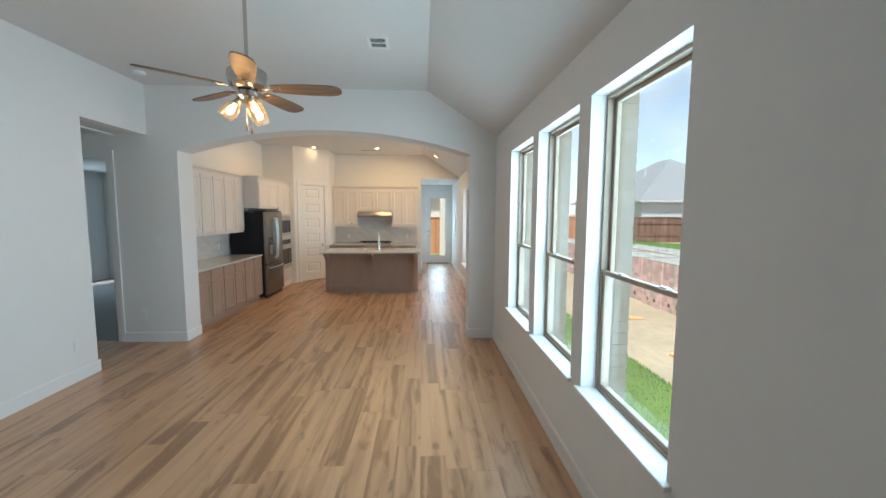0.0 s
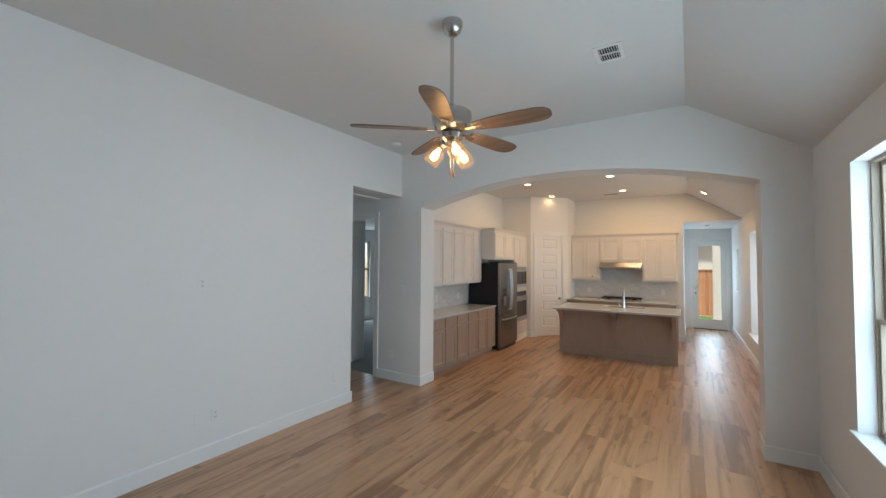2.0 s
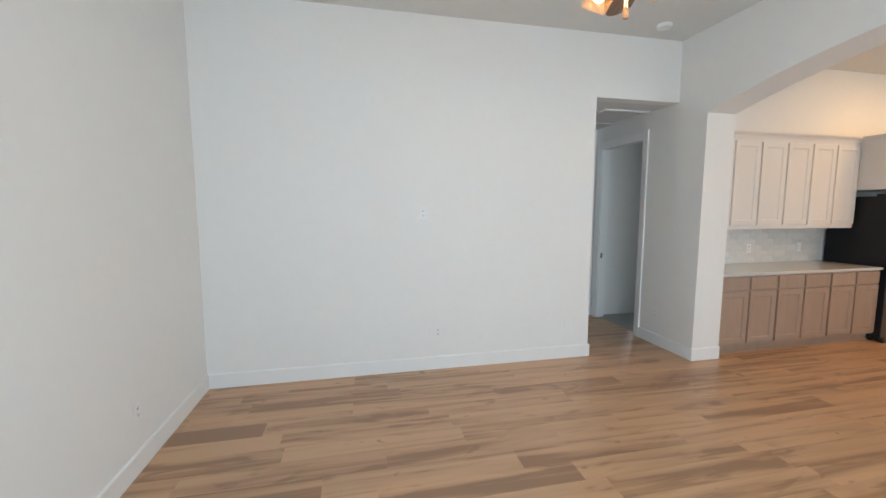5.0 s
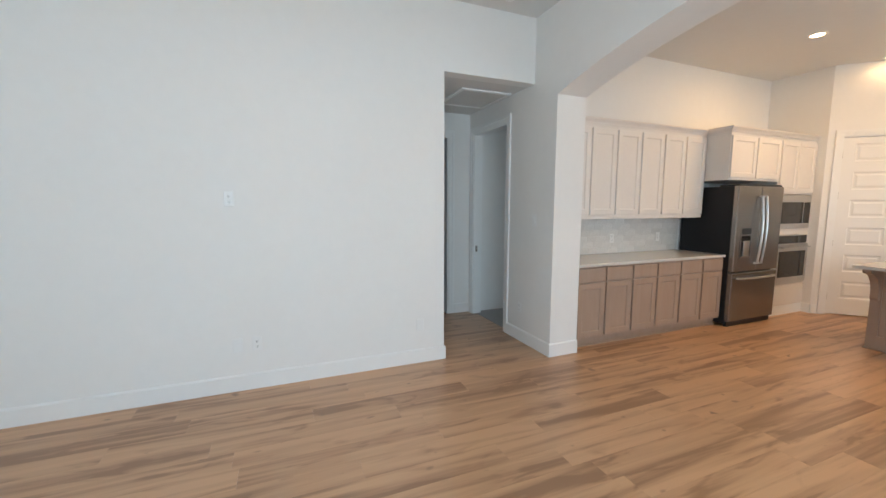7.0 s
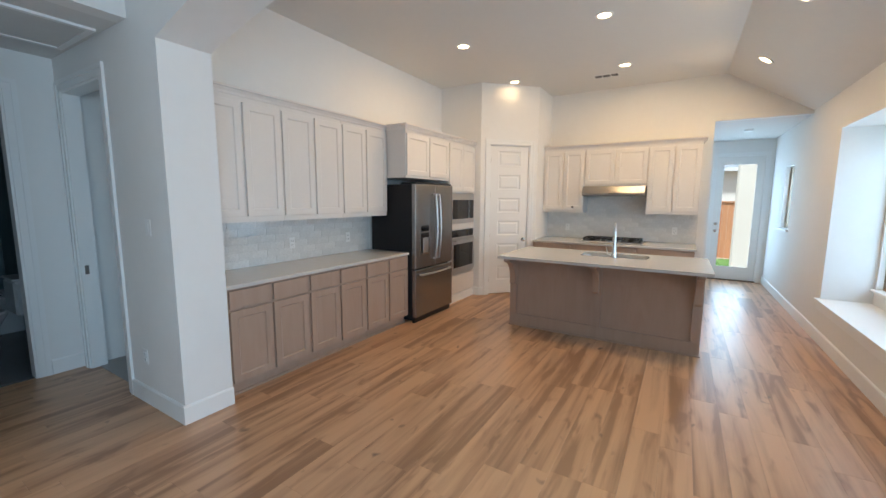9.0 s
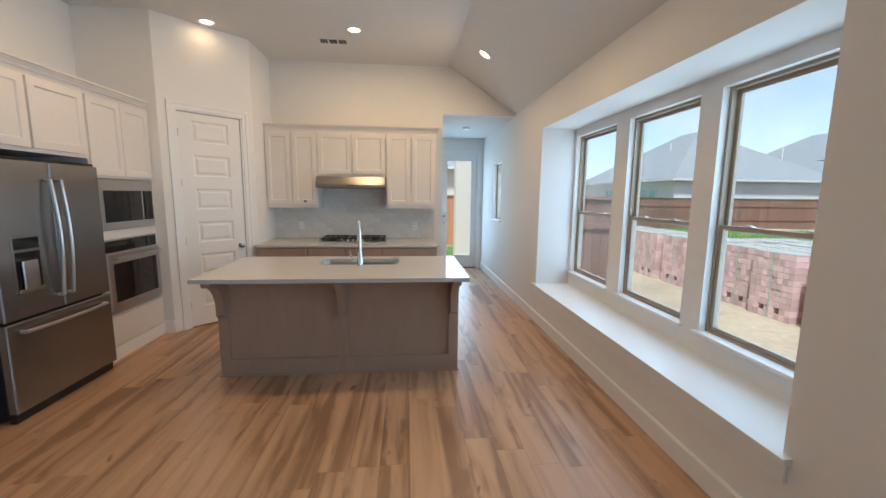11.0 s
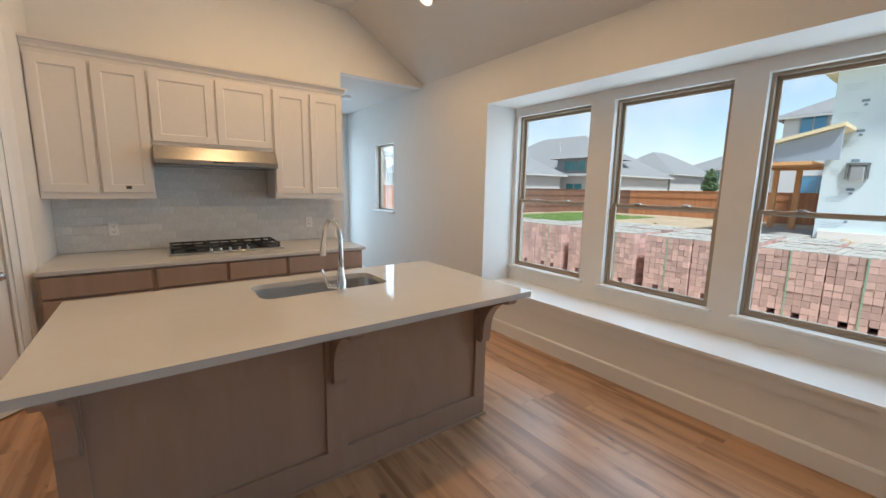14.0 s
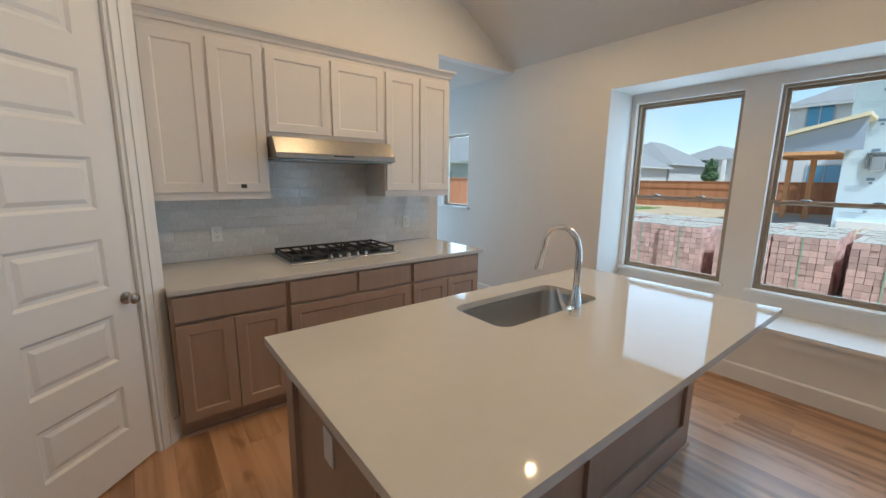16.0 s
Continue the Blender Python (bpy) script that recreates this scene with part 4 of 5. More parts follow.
for gx in (0.02, 0.305, 0.59):
    bm = bmesh.new()
    gw = 0.275
    for yy in (0.075, 0.28, 0.475):
        box(bm, gx, gx + gw, yy - 0.006, yy + 0.006, 0.042, 0.056, bevel=0.002)
    for xx in (0.006, gw * 0.36, gw * 0.64, gw - 0.006):
        box(bm, gx + xx - 0.006, gx + xx + 0.006, 0.07, 0.48, 0.044, 0.058, bevel=0.002)
    for xx in (0.01, gw - 0.01):
        for yy in (0.08, 0.47):
            box(bm, gx + xx - 0.007, gx + xx + 0.007, yy - 0.007, yy + 0.007, 0.018, 0.044)
    part("grate", bm, IRON, ct, "cast iron grate")
for i in range(5):
    bm = bmesh.new()
    lathe(bm, [(0.019, 0.014), (0.019, 0.022), (0.015, 0.026), (0.014, 0.042), (0.0, 0.044)], (0.30 + i * 0.071, 0.033, 0), 14)
    part("knob", bm, NICKEL, ct, "metal control knob", True)

# ---- island ----
isl = thing("island", (-1.05, 8.9, 0), "taupe-stained kitchen island with framed panels", "kitchen island")
IX0, IX1, IY0, IY1 = -2.075, -0.04, 8.53, 9.28
part("body", boxes((IX0 + 0.02, IX1 - 0.02, IY0 + 0.015, IY1 - 0.02, 0.10, 0.66)), LOWER, isl)
part("toe_kick", boxes((IX0 + 0.02, IX1 - 0.02, IY0 + 0.015, IY1 - 0.08, 0.0, 0.10)), LOWER, isl)
for xa, xb, ya, yb in ((IX0 + 0.02, IX1 - 0.02, IY0 + 0.015, IY0 + 0.04), (IX0 + 0.02, IX1 - 0.02, IY1 - 0.045, IY1 - 0.02),
                       (IX0 + 0.02, IX0 + 0.045, IY0 + 0.04, IY1 - 0.045), (IX1 - 0.045, IX1 - 0.02, IY0 + 0.04, IY1 - 0.045)):
    part("panel", boxes((xa, xb, ya, yb, 0.66, 0.88)), LOWER, isl)
for a, b in ((IX0, IX0 + 0.085), (-1.105, -0.995), (IX1 - 0.085, IX1)):
    part("stile", boxes((a, b, IY0 - 0.004, IY0 + 0.015, 0.15, 0.80)), LOWER, isl)
part("top_rail", boxes((IX0, IX1, IY0 - 0.004, IY0 + 0.015, 0.80, 0.885)), LOWER, isl)
part("base_board", boxes((IX0, IX1, IY0 - 0.005, IY0 + 0.015, 0.0, 0.15), bevel=0.002), LOWER, isl)
part("shoe_moulding", boxes((IX0 - 0.012, IX1 + 0.012, IY0 - 0.017, IY0 - 0.0055, 0.0, 0.018), bevel=0.003), LOWER, isl)
for xa, xb in ((IX0 - 0.0, IX0 + 0.02), (IX1 - 0.02, IX1)):
    for ya, yb in ((IY0 + 0.015, IY0 + 0.10), (IY1 - 0.105, IY1 - 0.02)):
        part("stile", boxes((xa, xb, ya, yb, 0.15, 0.885)), LOWER, isl)
    part("end_rail", boxes((xa, xb, IY0 + 0.10, IY1 - 0.105, 0.80, 0.885)), LOWER, isl)
    part("base_board", boxes((xa - 0.001, xb + 0.001, IY0 + 0.0155, IY1 - 0.02, 0.0, 0.15)), LOWER, isl)
for i in range(4):
    m0 = IX0 + 0.03 + i * 0.50
    bm = shaker(0, 0.47, 0.13, 0.70)
    bm.transform(Matrix.Translation((m0 + 0.47, IY1 - 0.02, 0)) @ Matrix.Rotation(radians(180), 4, 'Z'))
    part("door", bm, LOWER, isl)
for i, xc in enumerate((IX0 + 0.045, -1.05, IX1 - 0.045)):
    bm = bmesh.new()
    out = [(IY0 - 0.004, 0.885), (IY0 - 0.27, 0.885), (IY0 - 0.27, 0.855)]
    for k in range(9):
        a = k / 8 * math.pi / 2
        out.append((IY0 - 0.255 + 0.195 * math.sin(a), 0.835 - 0.225 * (1 - math.cos(a))))
    out += [(IY0 - 0.06, 0.56), (IY0 - 0.045, 0.535), (IY0 - 0.004, 0.535)]
    prism(bm, out, 0, xc - 0.032, xc + 0.032)
    part("corbel", bm, LOWER, isl, "curved support bracket")

SX0, SX1, SY0, SY1 = -1.315, -0.575, 8.835, 9.185
TX0, TX1, TY0, TY1 = -2.125, 0.008, 8.21, 9.33


def rounded(x0, x1, y0, y1, r, n=6):
    pts = []
    for cx, cy, a0 in ((x1 - r, y1 - r, 0), (x0 + r, y1 - r, 90), (x0 + r, y0 + r, 180), (x1 - r, y0 + r, 270)):
        for k in range(n + 1):
            a = radians(a0 + 90 * k / n)
            pts.append((cx + r * math.cos(a), cy + r * math.sin(a)))
    return pts


bm = bmesh.new()
hole = rounded(SX0, SX1, SY0, SY1, 0.07)
n = len(hole)


def outer_for(p):
    cx, cy = (SX0 + SX1) / 2, (SY0 + SY1) / 2
    dx, dy = p[0] - cx, p[1] - cy
    ts = []
    if dx > 1e-9: ts.append((TX1 - cx) / dx)
    if dx < -1e-9: ts.append((TX0 - cx) / dx)
    if dy > 1e-9: ts.append((TY1 - cy) / dy)
    if dy < -1e-9: ts.append((TY0 - cy) / dy)
    t = min(ts)
    return (cx + dx * t, cy + dy * t)


def snap_corners(pts):
    for c in ((TX1, TY1), (TX0, TY1), (TX0, TY0), (TX1, TY0)):
        i = min(range(len(pts)), key=lambda k: (pts[k][0] - c[0]) ** 2 + (pts[k][1] - c[1]) ** 2)
        pts[i] = c
    return pts


outer = snap_corners([outer_for(p) for p in hole])
ring = {}
for key, pts in (("in", hole), ("out", outer)):
    for z in (0.883, 0.915):
        ring[key, z] = [bm.verts.new((p[0], p[1], z)) for p in pts]
for i in range(n):
    j = (i + 1) % n
    bm.faces.new((ring["in", 0.915][i], ring["out", 0.915][i], ring["out", 0.915][j], ring["in", 0.915][j]))
    bm.faces.new((ring["in", 0.883][i], ring["in", 0.883][j], ring["out", 0.883][j], ring["out", 0.883][i]))
    bm.faces.new((ring["out", 0.915][i], ring["out", 0.883][i], ring["out", 0.883][j], ring["out", 0.915][j]))
    bm.faces.new((ring["in", 0.915][i], ring["in", 0.915][j], ring["in", 0.883][j], ring["in", 0.883][i]))
solid("countertop", bm, QUARTZ, "polished pale quartz island top with a sink cut-out", "countertop")

sink = thing("sink", (-0.945, 9.01, 0.68), "undermount stainless steel sink in the island", "sink")
bm = bmesh.new()
loops = []
for ins, r, z in ((-0.02, 0.08, 0.8815), (0.004, 0.07, 0.8815), (0.006, 0.07, 0.86), (0.012, 0.07, 0.72), (0.03, 0.06, 0.695), (0.06, 0.05, 0.688)):
    loops.append([bm.verts.new((p[0], p[1], z)) for p in rounded(SX0 + ins, SX1 - ins, SY0 + ins, SY1 - ins, r)])
for p, q in zip(loops, loops[1:]):
    for i in range(n):
        j = (i + 1) % n
        bm.faces.new((p[i], p[j], q[j], q[i]))
bm.faces.new(loops[-1])
part("basin", bm, SINKSTEEL, sink, "", True)
bm = bmesh.new()
lathe(bm, [(0.045, 0.689), (0.045, 0.692), (0.03, 0.690), (0.0, 0.689)], (-0.945, 9.03, 0), 20)
part("drain", bm, CHROME, sink, "round drain", True)
fa = thing("faucet", (-0.92, 8.765, 0.915), "tall chrome pull-down kitchen faucet", "faucet")
bm = bmesh.new()
lathe(bm, [(0.027, 0.915), (0.027, 0.985), (0.022, 0.995), (0.016, 1.06)], (-0.92, 8.765, 0), 20)
part("base", bm, CHROME, fa, "", True)
bm = bmesh.new()
pts = [(-0.92, 8.765, 1.05), (-0.92, 8.765, 1.20)]
for k in range(13):
    a = math.pi * k / 12
    pts.append((-0.92 - 0.03 * (k / 12), 8.765 + 0.085 * (1 - math.cos(a)), 1.215 + 0.10 * math.sin(a)))
pts.append((-0.952, 8.942, 1.18))
tube(bm, pts, [0.016, 0.0145] + [0.0135] * 14, 14)
part("spout", bm, CHROME, fa, "", True)
bm = bmesh.new()
tube(bm, [(-0.952, 8.943, 1.185), (-0.953, 8.950, 1.15), (-0.954, 8.958, 1.10)], [0.0145, 0.016, 0.019], 14)
part("spray_head", bm, CHROME, fa, "", True)
bm = bmesh.new()
tube(bm, [(-0.945, 8.765, 0.955), (-0.985, 8.775, 0.958), (-1.0, 8.785, 0.99), (-1.015, 8.80, 1.05)], [0.014, 0.011, 0.008, 0.006], 10)
part("lever", bm, CHROME, fa, "", True)

# ---- ceiling fixtures ----
CANS = [(-2.65, 8.27), (-2.64, 9.92), (-1.075, 8.28), (-1.08, 9.94), (0.42, 8.30), (0.42, 9.98)]
for x, y in CANS:
    z = ceiling_at(x)
    tilt = math.atan(SLOPE) if x > FOLD else 0.0
    m = Matrix.Translation((x, y, z)) @ Matrix.Rotation(tilt, 4, 'Y')
    c = thing_at("recessed_light", m, "lit recessed ceiling light with a white trim ring", "ceiling light", "kitchen ceiling lights")
    bm = bmesh.new()
    lathe(bm, [(0.088, -0.0005), (0.086, -0.007), (0.066, -0.010), (0.060, -0.0005)], (0, 0, 0), 32)
    part("trim_ring", bm, PLATE, c, "", True)
    bm = bmesh.new()
    lathe(bm, [(0.061, -0.0035), (0.045, -0.005), (0.0, -0.0055)], (0, 0, 0), 32)
    part("lens", bm, CAN, c, "glowing warm lens", True)
    lamp("recessed_lamp", 'AREA', m @ Matrix.Translation((0, 0, -0.02)), CAN_WATTS * (0.05 if (x, y) == CANS[1] else 1.0), (1.0, 0.60, 0.27), 0.065)


def ceiling_vent(name, m, w, d, slats, label, rim=0.03, drop=0.008, bars=1):
    v = thing_at(name, m, label, "air vent")
    # no duct is built: a near-black sheet paints its shade behind the slats
    part("duct_shade", boxes((-w / 2 + 0.01, w / 2 - 0.01, -d / 2 + 0.01, d / 2 - 0.01, -0.002, -0.0005)), VENTDARK, v)
    part("frame", boxes((-w / 2, w / 2, -d / 2, -d / 2 + rim, -drop, -0.0005), (-w / 2, w / 2, d / 2 - rim, d / 2, -drop, -0.0005),
                        (-w / 2, -w / 2 + rim, -d / 2 + rim, d / 2 - rim, -drop, -0.0005), (w / 2 - rim, w / 2, -d / 2 + rim, d / 2 - rim, -drop, -0.0005)), PLATE, v)
    for i in range(slats):
        xx = -w / 2 + rim + (w - 2 * rim) * (i + 0.5) / slats
        part("slat", boxes((xx - 0.0015, xx + 0.0015, -d / 2 + rim, d / 2 - rim, -drop * 1.2, -0.002)), PLATE, v)
    for i in range(bars):
        if bars == 1:
            part("divider", boxes((-w / 2 + rim, w / 2 - rim, -0.006, 0.006, -drop * 1.3, -0.002)), PLATE, v)
        else:
            xx = -w / 2 + w * (i + 1) / (bars + 1)
            part("divider", boxes((xx - 0.006, xx + 0.006, -d / 2 + rim, d / 2 - rim, -drop * 1.3, -0.002)), PLATE, v)


ceiling_vent("ceiling_vent", Matrix.Translation((-0.355, 3.745, FLAT)), 0.20, 0.26, 8, "white louvred air vent in the living room ceiling")
ceiling_vent("ceiling_vent", Matrix.Translation((-1.375, 10.32, FLAT)) @ Matrix.Rotation(radians(2), 4, 'Z'), 0.34, 0.16, 12, "white louvred air vent in the kitchen ceiling", 0.012, 0.004, 2)
for x, y, z in ((-3.235, 4.72, FLAT), (0.545, 12.15, 2.735)):
    bm = bmesh.new()
    lathe(bm, [(0.07, 0.0), (0.07, -0.012), (0.062, -0.03), (0.04, -0.036), (0.0, -0.036)], (x, y, z), 28)
    solid("smoke_detector", bm, PLATE, "round white smoke detector on the ceiling", "smoke detector", smooth=True)
h = thing("attic_hatch", (-4.25, 4.86, 2.755), "white attic hatch in the hall ceiling", "hatch")
part("panel", boxes((-4.55, -3.94, 4.60, 5.12, 2.745, 2.7545)), CEIL, h)
part("frame", boxes((-3.94, -3.90, 4.56, 5.16, 2.738, 2.7545), (-4.59, -4.55, 4.56, 5.16, 2.738, 2.7545), (-4.55, -3.94, 4.56, 4.60, 2.738, 2.7545), (-4.55, -3.94, 5.12, 5.16, 2.738, 2.7545)), TRIM, h)

FANX, FANY = -1.19, 2.79
fan = thing("ceiling_fan", (FANX, FANY, FLAT), "brushed nickel ceiling fan with five walnut blades and lit lamps", "ceiling fan")
C = (FANX, FANY, 0)
bm = bmesh.new()
lathe(bm, [(0.07, 3.3895), (0.07, 3.36), (0.058, 3.325), (0.03, 3.30), (0.018, 3.295)], C, 28)
part("canopy", bm, NICKEL, fan, "", True)
bm = bmesh.new()
lathe(bm, [(0.0125, 3.31), (0.0125, 2.79)], C, 14)
part("downrod", bm, NICKEL, fan, "", True)
bm = bmesh.new()
lathe(bm, [(0.02, 2.830), (0.035, 2.805), (0.06, 2.790), (0.115, 2.780), (0.132, 2.765), (0.135, 2.745), (0.125, 2.670), (0.10, 2.645), (0.06, 2.635)], C, 36)
part("motor_housing", bm, NICKEL, fan, "brushed nickel housing", True)
bm = bmesh.new()
lathe(bm, [(0.06, 2.635), (0.075, 2.625), (0.075, 2.590), (0.05, 2.570), (0.045, 2.545), (0.02, 2.530), (0.0, 2.526)], C, 28)
part("switch_housing", bm, NICKEL, fan, "", True)
for i in range(5):
    a = radians(-69.4 + 72 * i)
    m = Matrix.Translation((FANX, FANY, 2.655)) @ Matrix.Rotation(a, 4, 'Z') @ Matrix.Rotation(radians(-12), 4, 'X')
    bm = bmesh.new()
    prof = [(0.165, 0.042), (0.20, 0.050), (0.30, 0.064), (0.45, 0.073), (0.58, 0.072), (0.635, 0.058), (0.66, 0.030), (0.665, 0.0)]
    outl = [(x, y) for x, y in prof] + [(x, -y) for x, y in prof[::-1][1:]]
    prism(bm, outl, 2, -0.004, 0.004)
    bm.transform(m)
    bl = part("blade", bm, BLADE, fan, "dark walnut blade")
    bm = boxes((0.10, 0.23, -0.012, 0.012, -0.012, -0.0045), (0.19, 0.23, -0.03, 0.03, -0.0095, -0.0045), bevel=0.002)
    bm.transform(m)
    part("blade_arm", bm, NICKEL, bl)
FAN_LAMPS = []
for i in range(3):
    a = radians(195 + 120 * i)
    tip = Matrix.Translation((FANX + 0.055 * math.cos(a), FANY + 0.055 * math.sin(a), 2.570)) @ Matrix.Rotation(a, 4, 'Z') @ Matrix.Rotation(radians(-38), 4, 'Y')
    bm = bmesh.new()
    lathe(bm, [(0.014, 0.02), (0.022, 0.0), (0.024, -0.035), (0.018, -0.045)], (0, 0, 0), 18)
    bm.transform(tip)
    arm = part("lamp_arm", bm, NICKEL, fan, "", True)
    bm = bmesh.new()
    prof = [(0.028, -0.03), (0.045, -0.05), (0.056, -0.08), (0.058, -0.11), (0.054, -0.145), (0.052, -0.165)]
    lathe(bm, prof + [(r - 0.002, z) for r, z in prof[::-1]], (0, 0, 0), 28)
    bm.transform(tip)
    part("shade", bm, SHADEGLASS, fan, "clear glass bell shade", True).visible_shadow = False
    bm = bmesh.new()
    lathe(bm, [(0.010, -0.04), (0.012, -0.06), (0.022, -0.085), (0.026, -0.105), (0.018, -0.128), (0.0, -0.135)], (0, 0, 0), 18)
    bm.transform(tip)
    part("bulb", bm, BULB, fan, "glowing warm bulb", True)
for i in range(3):
    a = radians(195 + 120 * i)
    lamp("fan_lamp", 'POINT', Matrix.Translation((FANX + 0.13 * math.cos(a), FANY + 0.13 * math.sin(a), 2.46)), FAN_WATTS / 3, (1.0, 0.56, 0.24), 0.03)
for dx, dy, ln in ((0.03, -0.02, 0.20), (-0.025, 0.03, 0.17)):
    bm = bmesh.new()
    tube(bm, [(FANX + dx, FANY + dy, 2.570), (FANX + dx, FANY + dy, 2.570 - ln)], 0.0015, 6)
    ch = part("pull_chain", bm, NICKEL, fan)
    bm = bmesh.new()
    lathe(bm, [(0.0, 2.570 - ln - 0.045), (0.007, 2.570 - ln - 0.04), (0.008, 2.570 - ln - 0.02), (0.004, 2.570 - ln), (0.0, 2.570 - ln + 0.002)], (FANX + dx, FANY + dy, 0), 12)
    part("pull", bm, BLADE, ch, "small wooden pull", True)

# ---- wall plates ----


def plate(m, kind="outlet", gangs=1):
    """A cover plate on a wall whose face is y = 0 and whose room side is -y."""
    w = 0.072 + 0.046 * (gangs - 1)
    names = {"outlet": ("wall_outlet", "white duplex wall outlet", "outlet"), "switch": ("light_switch", "white rocker light switch plate", "light switch"), "blank": ("wall_plate", "blank white wall plate", "wall plate")}
    nm, lb, ca = names[kind]
    p = thing_at(nm, m, lb, ca)
    part("cover", boxes((-w / 2, w / 2, -0.006, -0.0005, -0.058, 0.058), bevel=0.002), PLATE, p)
    for g in range(gangs):
        xc = (g - (gangs - 1) / 2) * 0.046
        if kind == "outlet":
            for zc in (-0.021, 0.021):
                bm = boxes((xc - 0.017, xc + 0.017, -0.0085, -0.006, zc - 0.014, zc + 0.014), bevel=0.003)
                s = part("receptacle", bm, PLATE, p)
                part("slots", boxes((xc - 0.009, xc - 0.006, -0.009, -0.0083, zc - 0.003, zc + 0.007), (xc + 0.006, xc + 0.009, -0.009, -0.0083, zc - 0.003, zc + 0.007), (xc - 0.003, xc + 0.003, -0.009, -0.0083, zc - 0.011, zc - 0.006)), SLOT, s)
        elif kind == "switch":
            part("rocker", boxes((xc - 0.015, xc + 0.015, -0.010, -0.006, -0.033, 0.033), bevel=0.002), PLATE, p)
    return p


def on_west(y, z, x=WX):
    return Matrix.Translation((x, y, z)) @ WEST_RUN


EAST_RUN = Matrix.Rotation(radians(-90), 4, 'Z')
for y, z, k in ((2.378, 1.568, "outlet"), (2.381, 0.383, "blank"), (2.523, 0.383, "outlet"), (3.948, 0.375, "blank")):
    plate(on_west(y, z), k)
SOUTH = Matrix.Rotation(radians(180), 4, 'Z')
plate(Matrix.Translation((-1.03, 0.41, 1.382)) @ SOUTH, "switch", 3)
plate(Matrix.Translation((-2.40, 0.41, 0.374)) @ SOUTH, "outlet")
plate(Matrix.Translation((-3.46, AY0, 1.366)), "switch")
plate(Matrix.Translation((-3.69, AY0, 0.376)), "outlet")
plate(Matrix.Translation((KE, 6.33, 0.395)) @ EAST_RUN, "outlet")
for x in (-2.022, -0.37):
    plate(Matrix.Translation((x, BY - 0.0145, 1.103)), "outlet")
for y in (6.64, 7.455):
    plate(on_west(y, 1.106, KX + 0.0145), "outlet")
plate(Matrix.Translation((IX0 + 0.02, 8.873, 0.684)) @ EAST_RUN, "blank")
solid("strike_plate", boxes((-4.8515, -4.8495, 5.225, 5.255, 0.885, 0.965)), NICKEL, "small metal strike plate on the door jamb", "strike plate")

# ---- bathroom seen through the hall ----
to = thing("toilet", (-6.2, 4.85, 0), "white toilet in the unlit bathroom", "toilet")
bm = bmesh.new()
lathe(bm, [(0.11, 0.0), (0.12, 0.05), (0.10, 0.18), (0.15, 0.30), (0.19, 0.385), (0.17, 0.39)], (0, 0, 0), 28)
bm.transform(Matrix.Translation((-6.2, 4.72, 0)) @ Matrix.Diagonal((1, 1.25, 1, 1)))
part("bowl", bm, PORCELAIN, to, "", True)
bm = bmesh.new()
lathe(bm, [(0.195, 0.39), (0.20, 0.40), (0.19, 0.418), (0.0, 0.42)], (0, 0, 0), 28)
bm.transform(Matrix.Translation((-6.2, 4.70, 0)) @ Matrix.Diagonal((1, 1.25, 1, 1)))
part("lid", bm, PORCELAIN, to, "closed seat lid", True)
part("tank", boxes((-6.40, -6.0, 4.98, 5.18, 0.36, 0.72), bevel=0.02), PORCELAIN, to)
part("tank_lid", boxes((-6.41, -5.99, 4.97, 5.19, 0.722, 0.75), bevel=0.01), PORCELAIN, to)

tub = thing("bathtub", (-7.19, 4.44, 0), "white alcove bathtub in the unlit bathroom", "bathtub")
part("apron", boxes((-6.905, -6.88, 3.70, 5.19, 0.0, 0.40), bevel=0.006), PORCELAIN, tub)
part("rim", boxes((-7.495, -7.43, 3.70, 5.19, 0.40, 0.43), (-6.96, -6.875, 3.70, 5.19, 0.4005, 0.43), (-7.43, -6.96, 3.70, 3.78, 0.40, 0.43), (-7.43, -6.96, 5.11, 5.19, 0.40, 0.43)), PORCELAIN, tub)
part("basin", boxes((-7.43, -7.42, 3.78, 5.11, 0.08, 0.40), (-6.97, -6.96, 3.78, 5.11, 0.08, 0.40), (-7.42, -6.97, 3.78, 3.79, 0.08, 0.40), (-7.42, -6.97, 5.10, 5.11, 0.08, 0.40), (-7.43, -6.96, 3.78, 5.11, 0.0, 0.08)), PORCELAIN, tub)

# ---- outside ----
GZ = -0.28
bm = bmesh.new()
NG = 60
gv = {}
for i in range(NG + 1):
    for j in range(NG + 1):
        x, y = -20 + 80 * i / NG, -30 + 90 * j / NG
        near = x > 3.2 and not (6.6 < y < 15 and x < 6.8)
        z = GZ - 0.004 + (0.05 * noise.noise(Vector((x * 0.6, y * 0.6, 0))) if near else 0.0)
        gv[i, j] = bm.verts.new((x, y, z))
for i in range(NG):
    for j in range(NG):
        bm.faces.new((gv[i, j], gv[i + 1, j], gv[i + 1, j + 1], gv[i, j + 1]))
structure("ground", bm, DIRT, "bare tan dirt yard with rough patches", "ground", True)
bm = bmesh.new()
box(bm, -1500, 1500, -1500, 1500, GZ - 0.5, GZ - 0.12)
structure("ground_far", bm, DIRT, "far flat ground to the horizon", "ground")


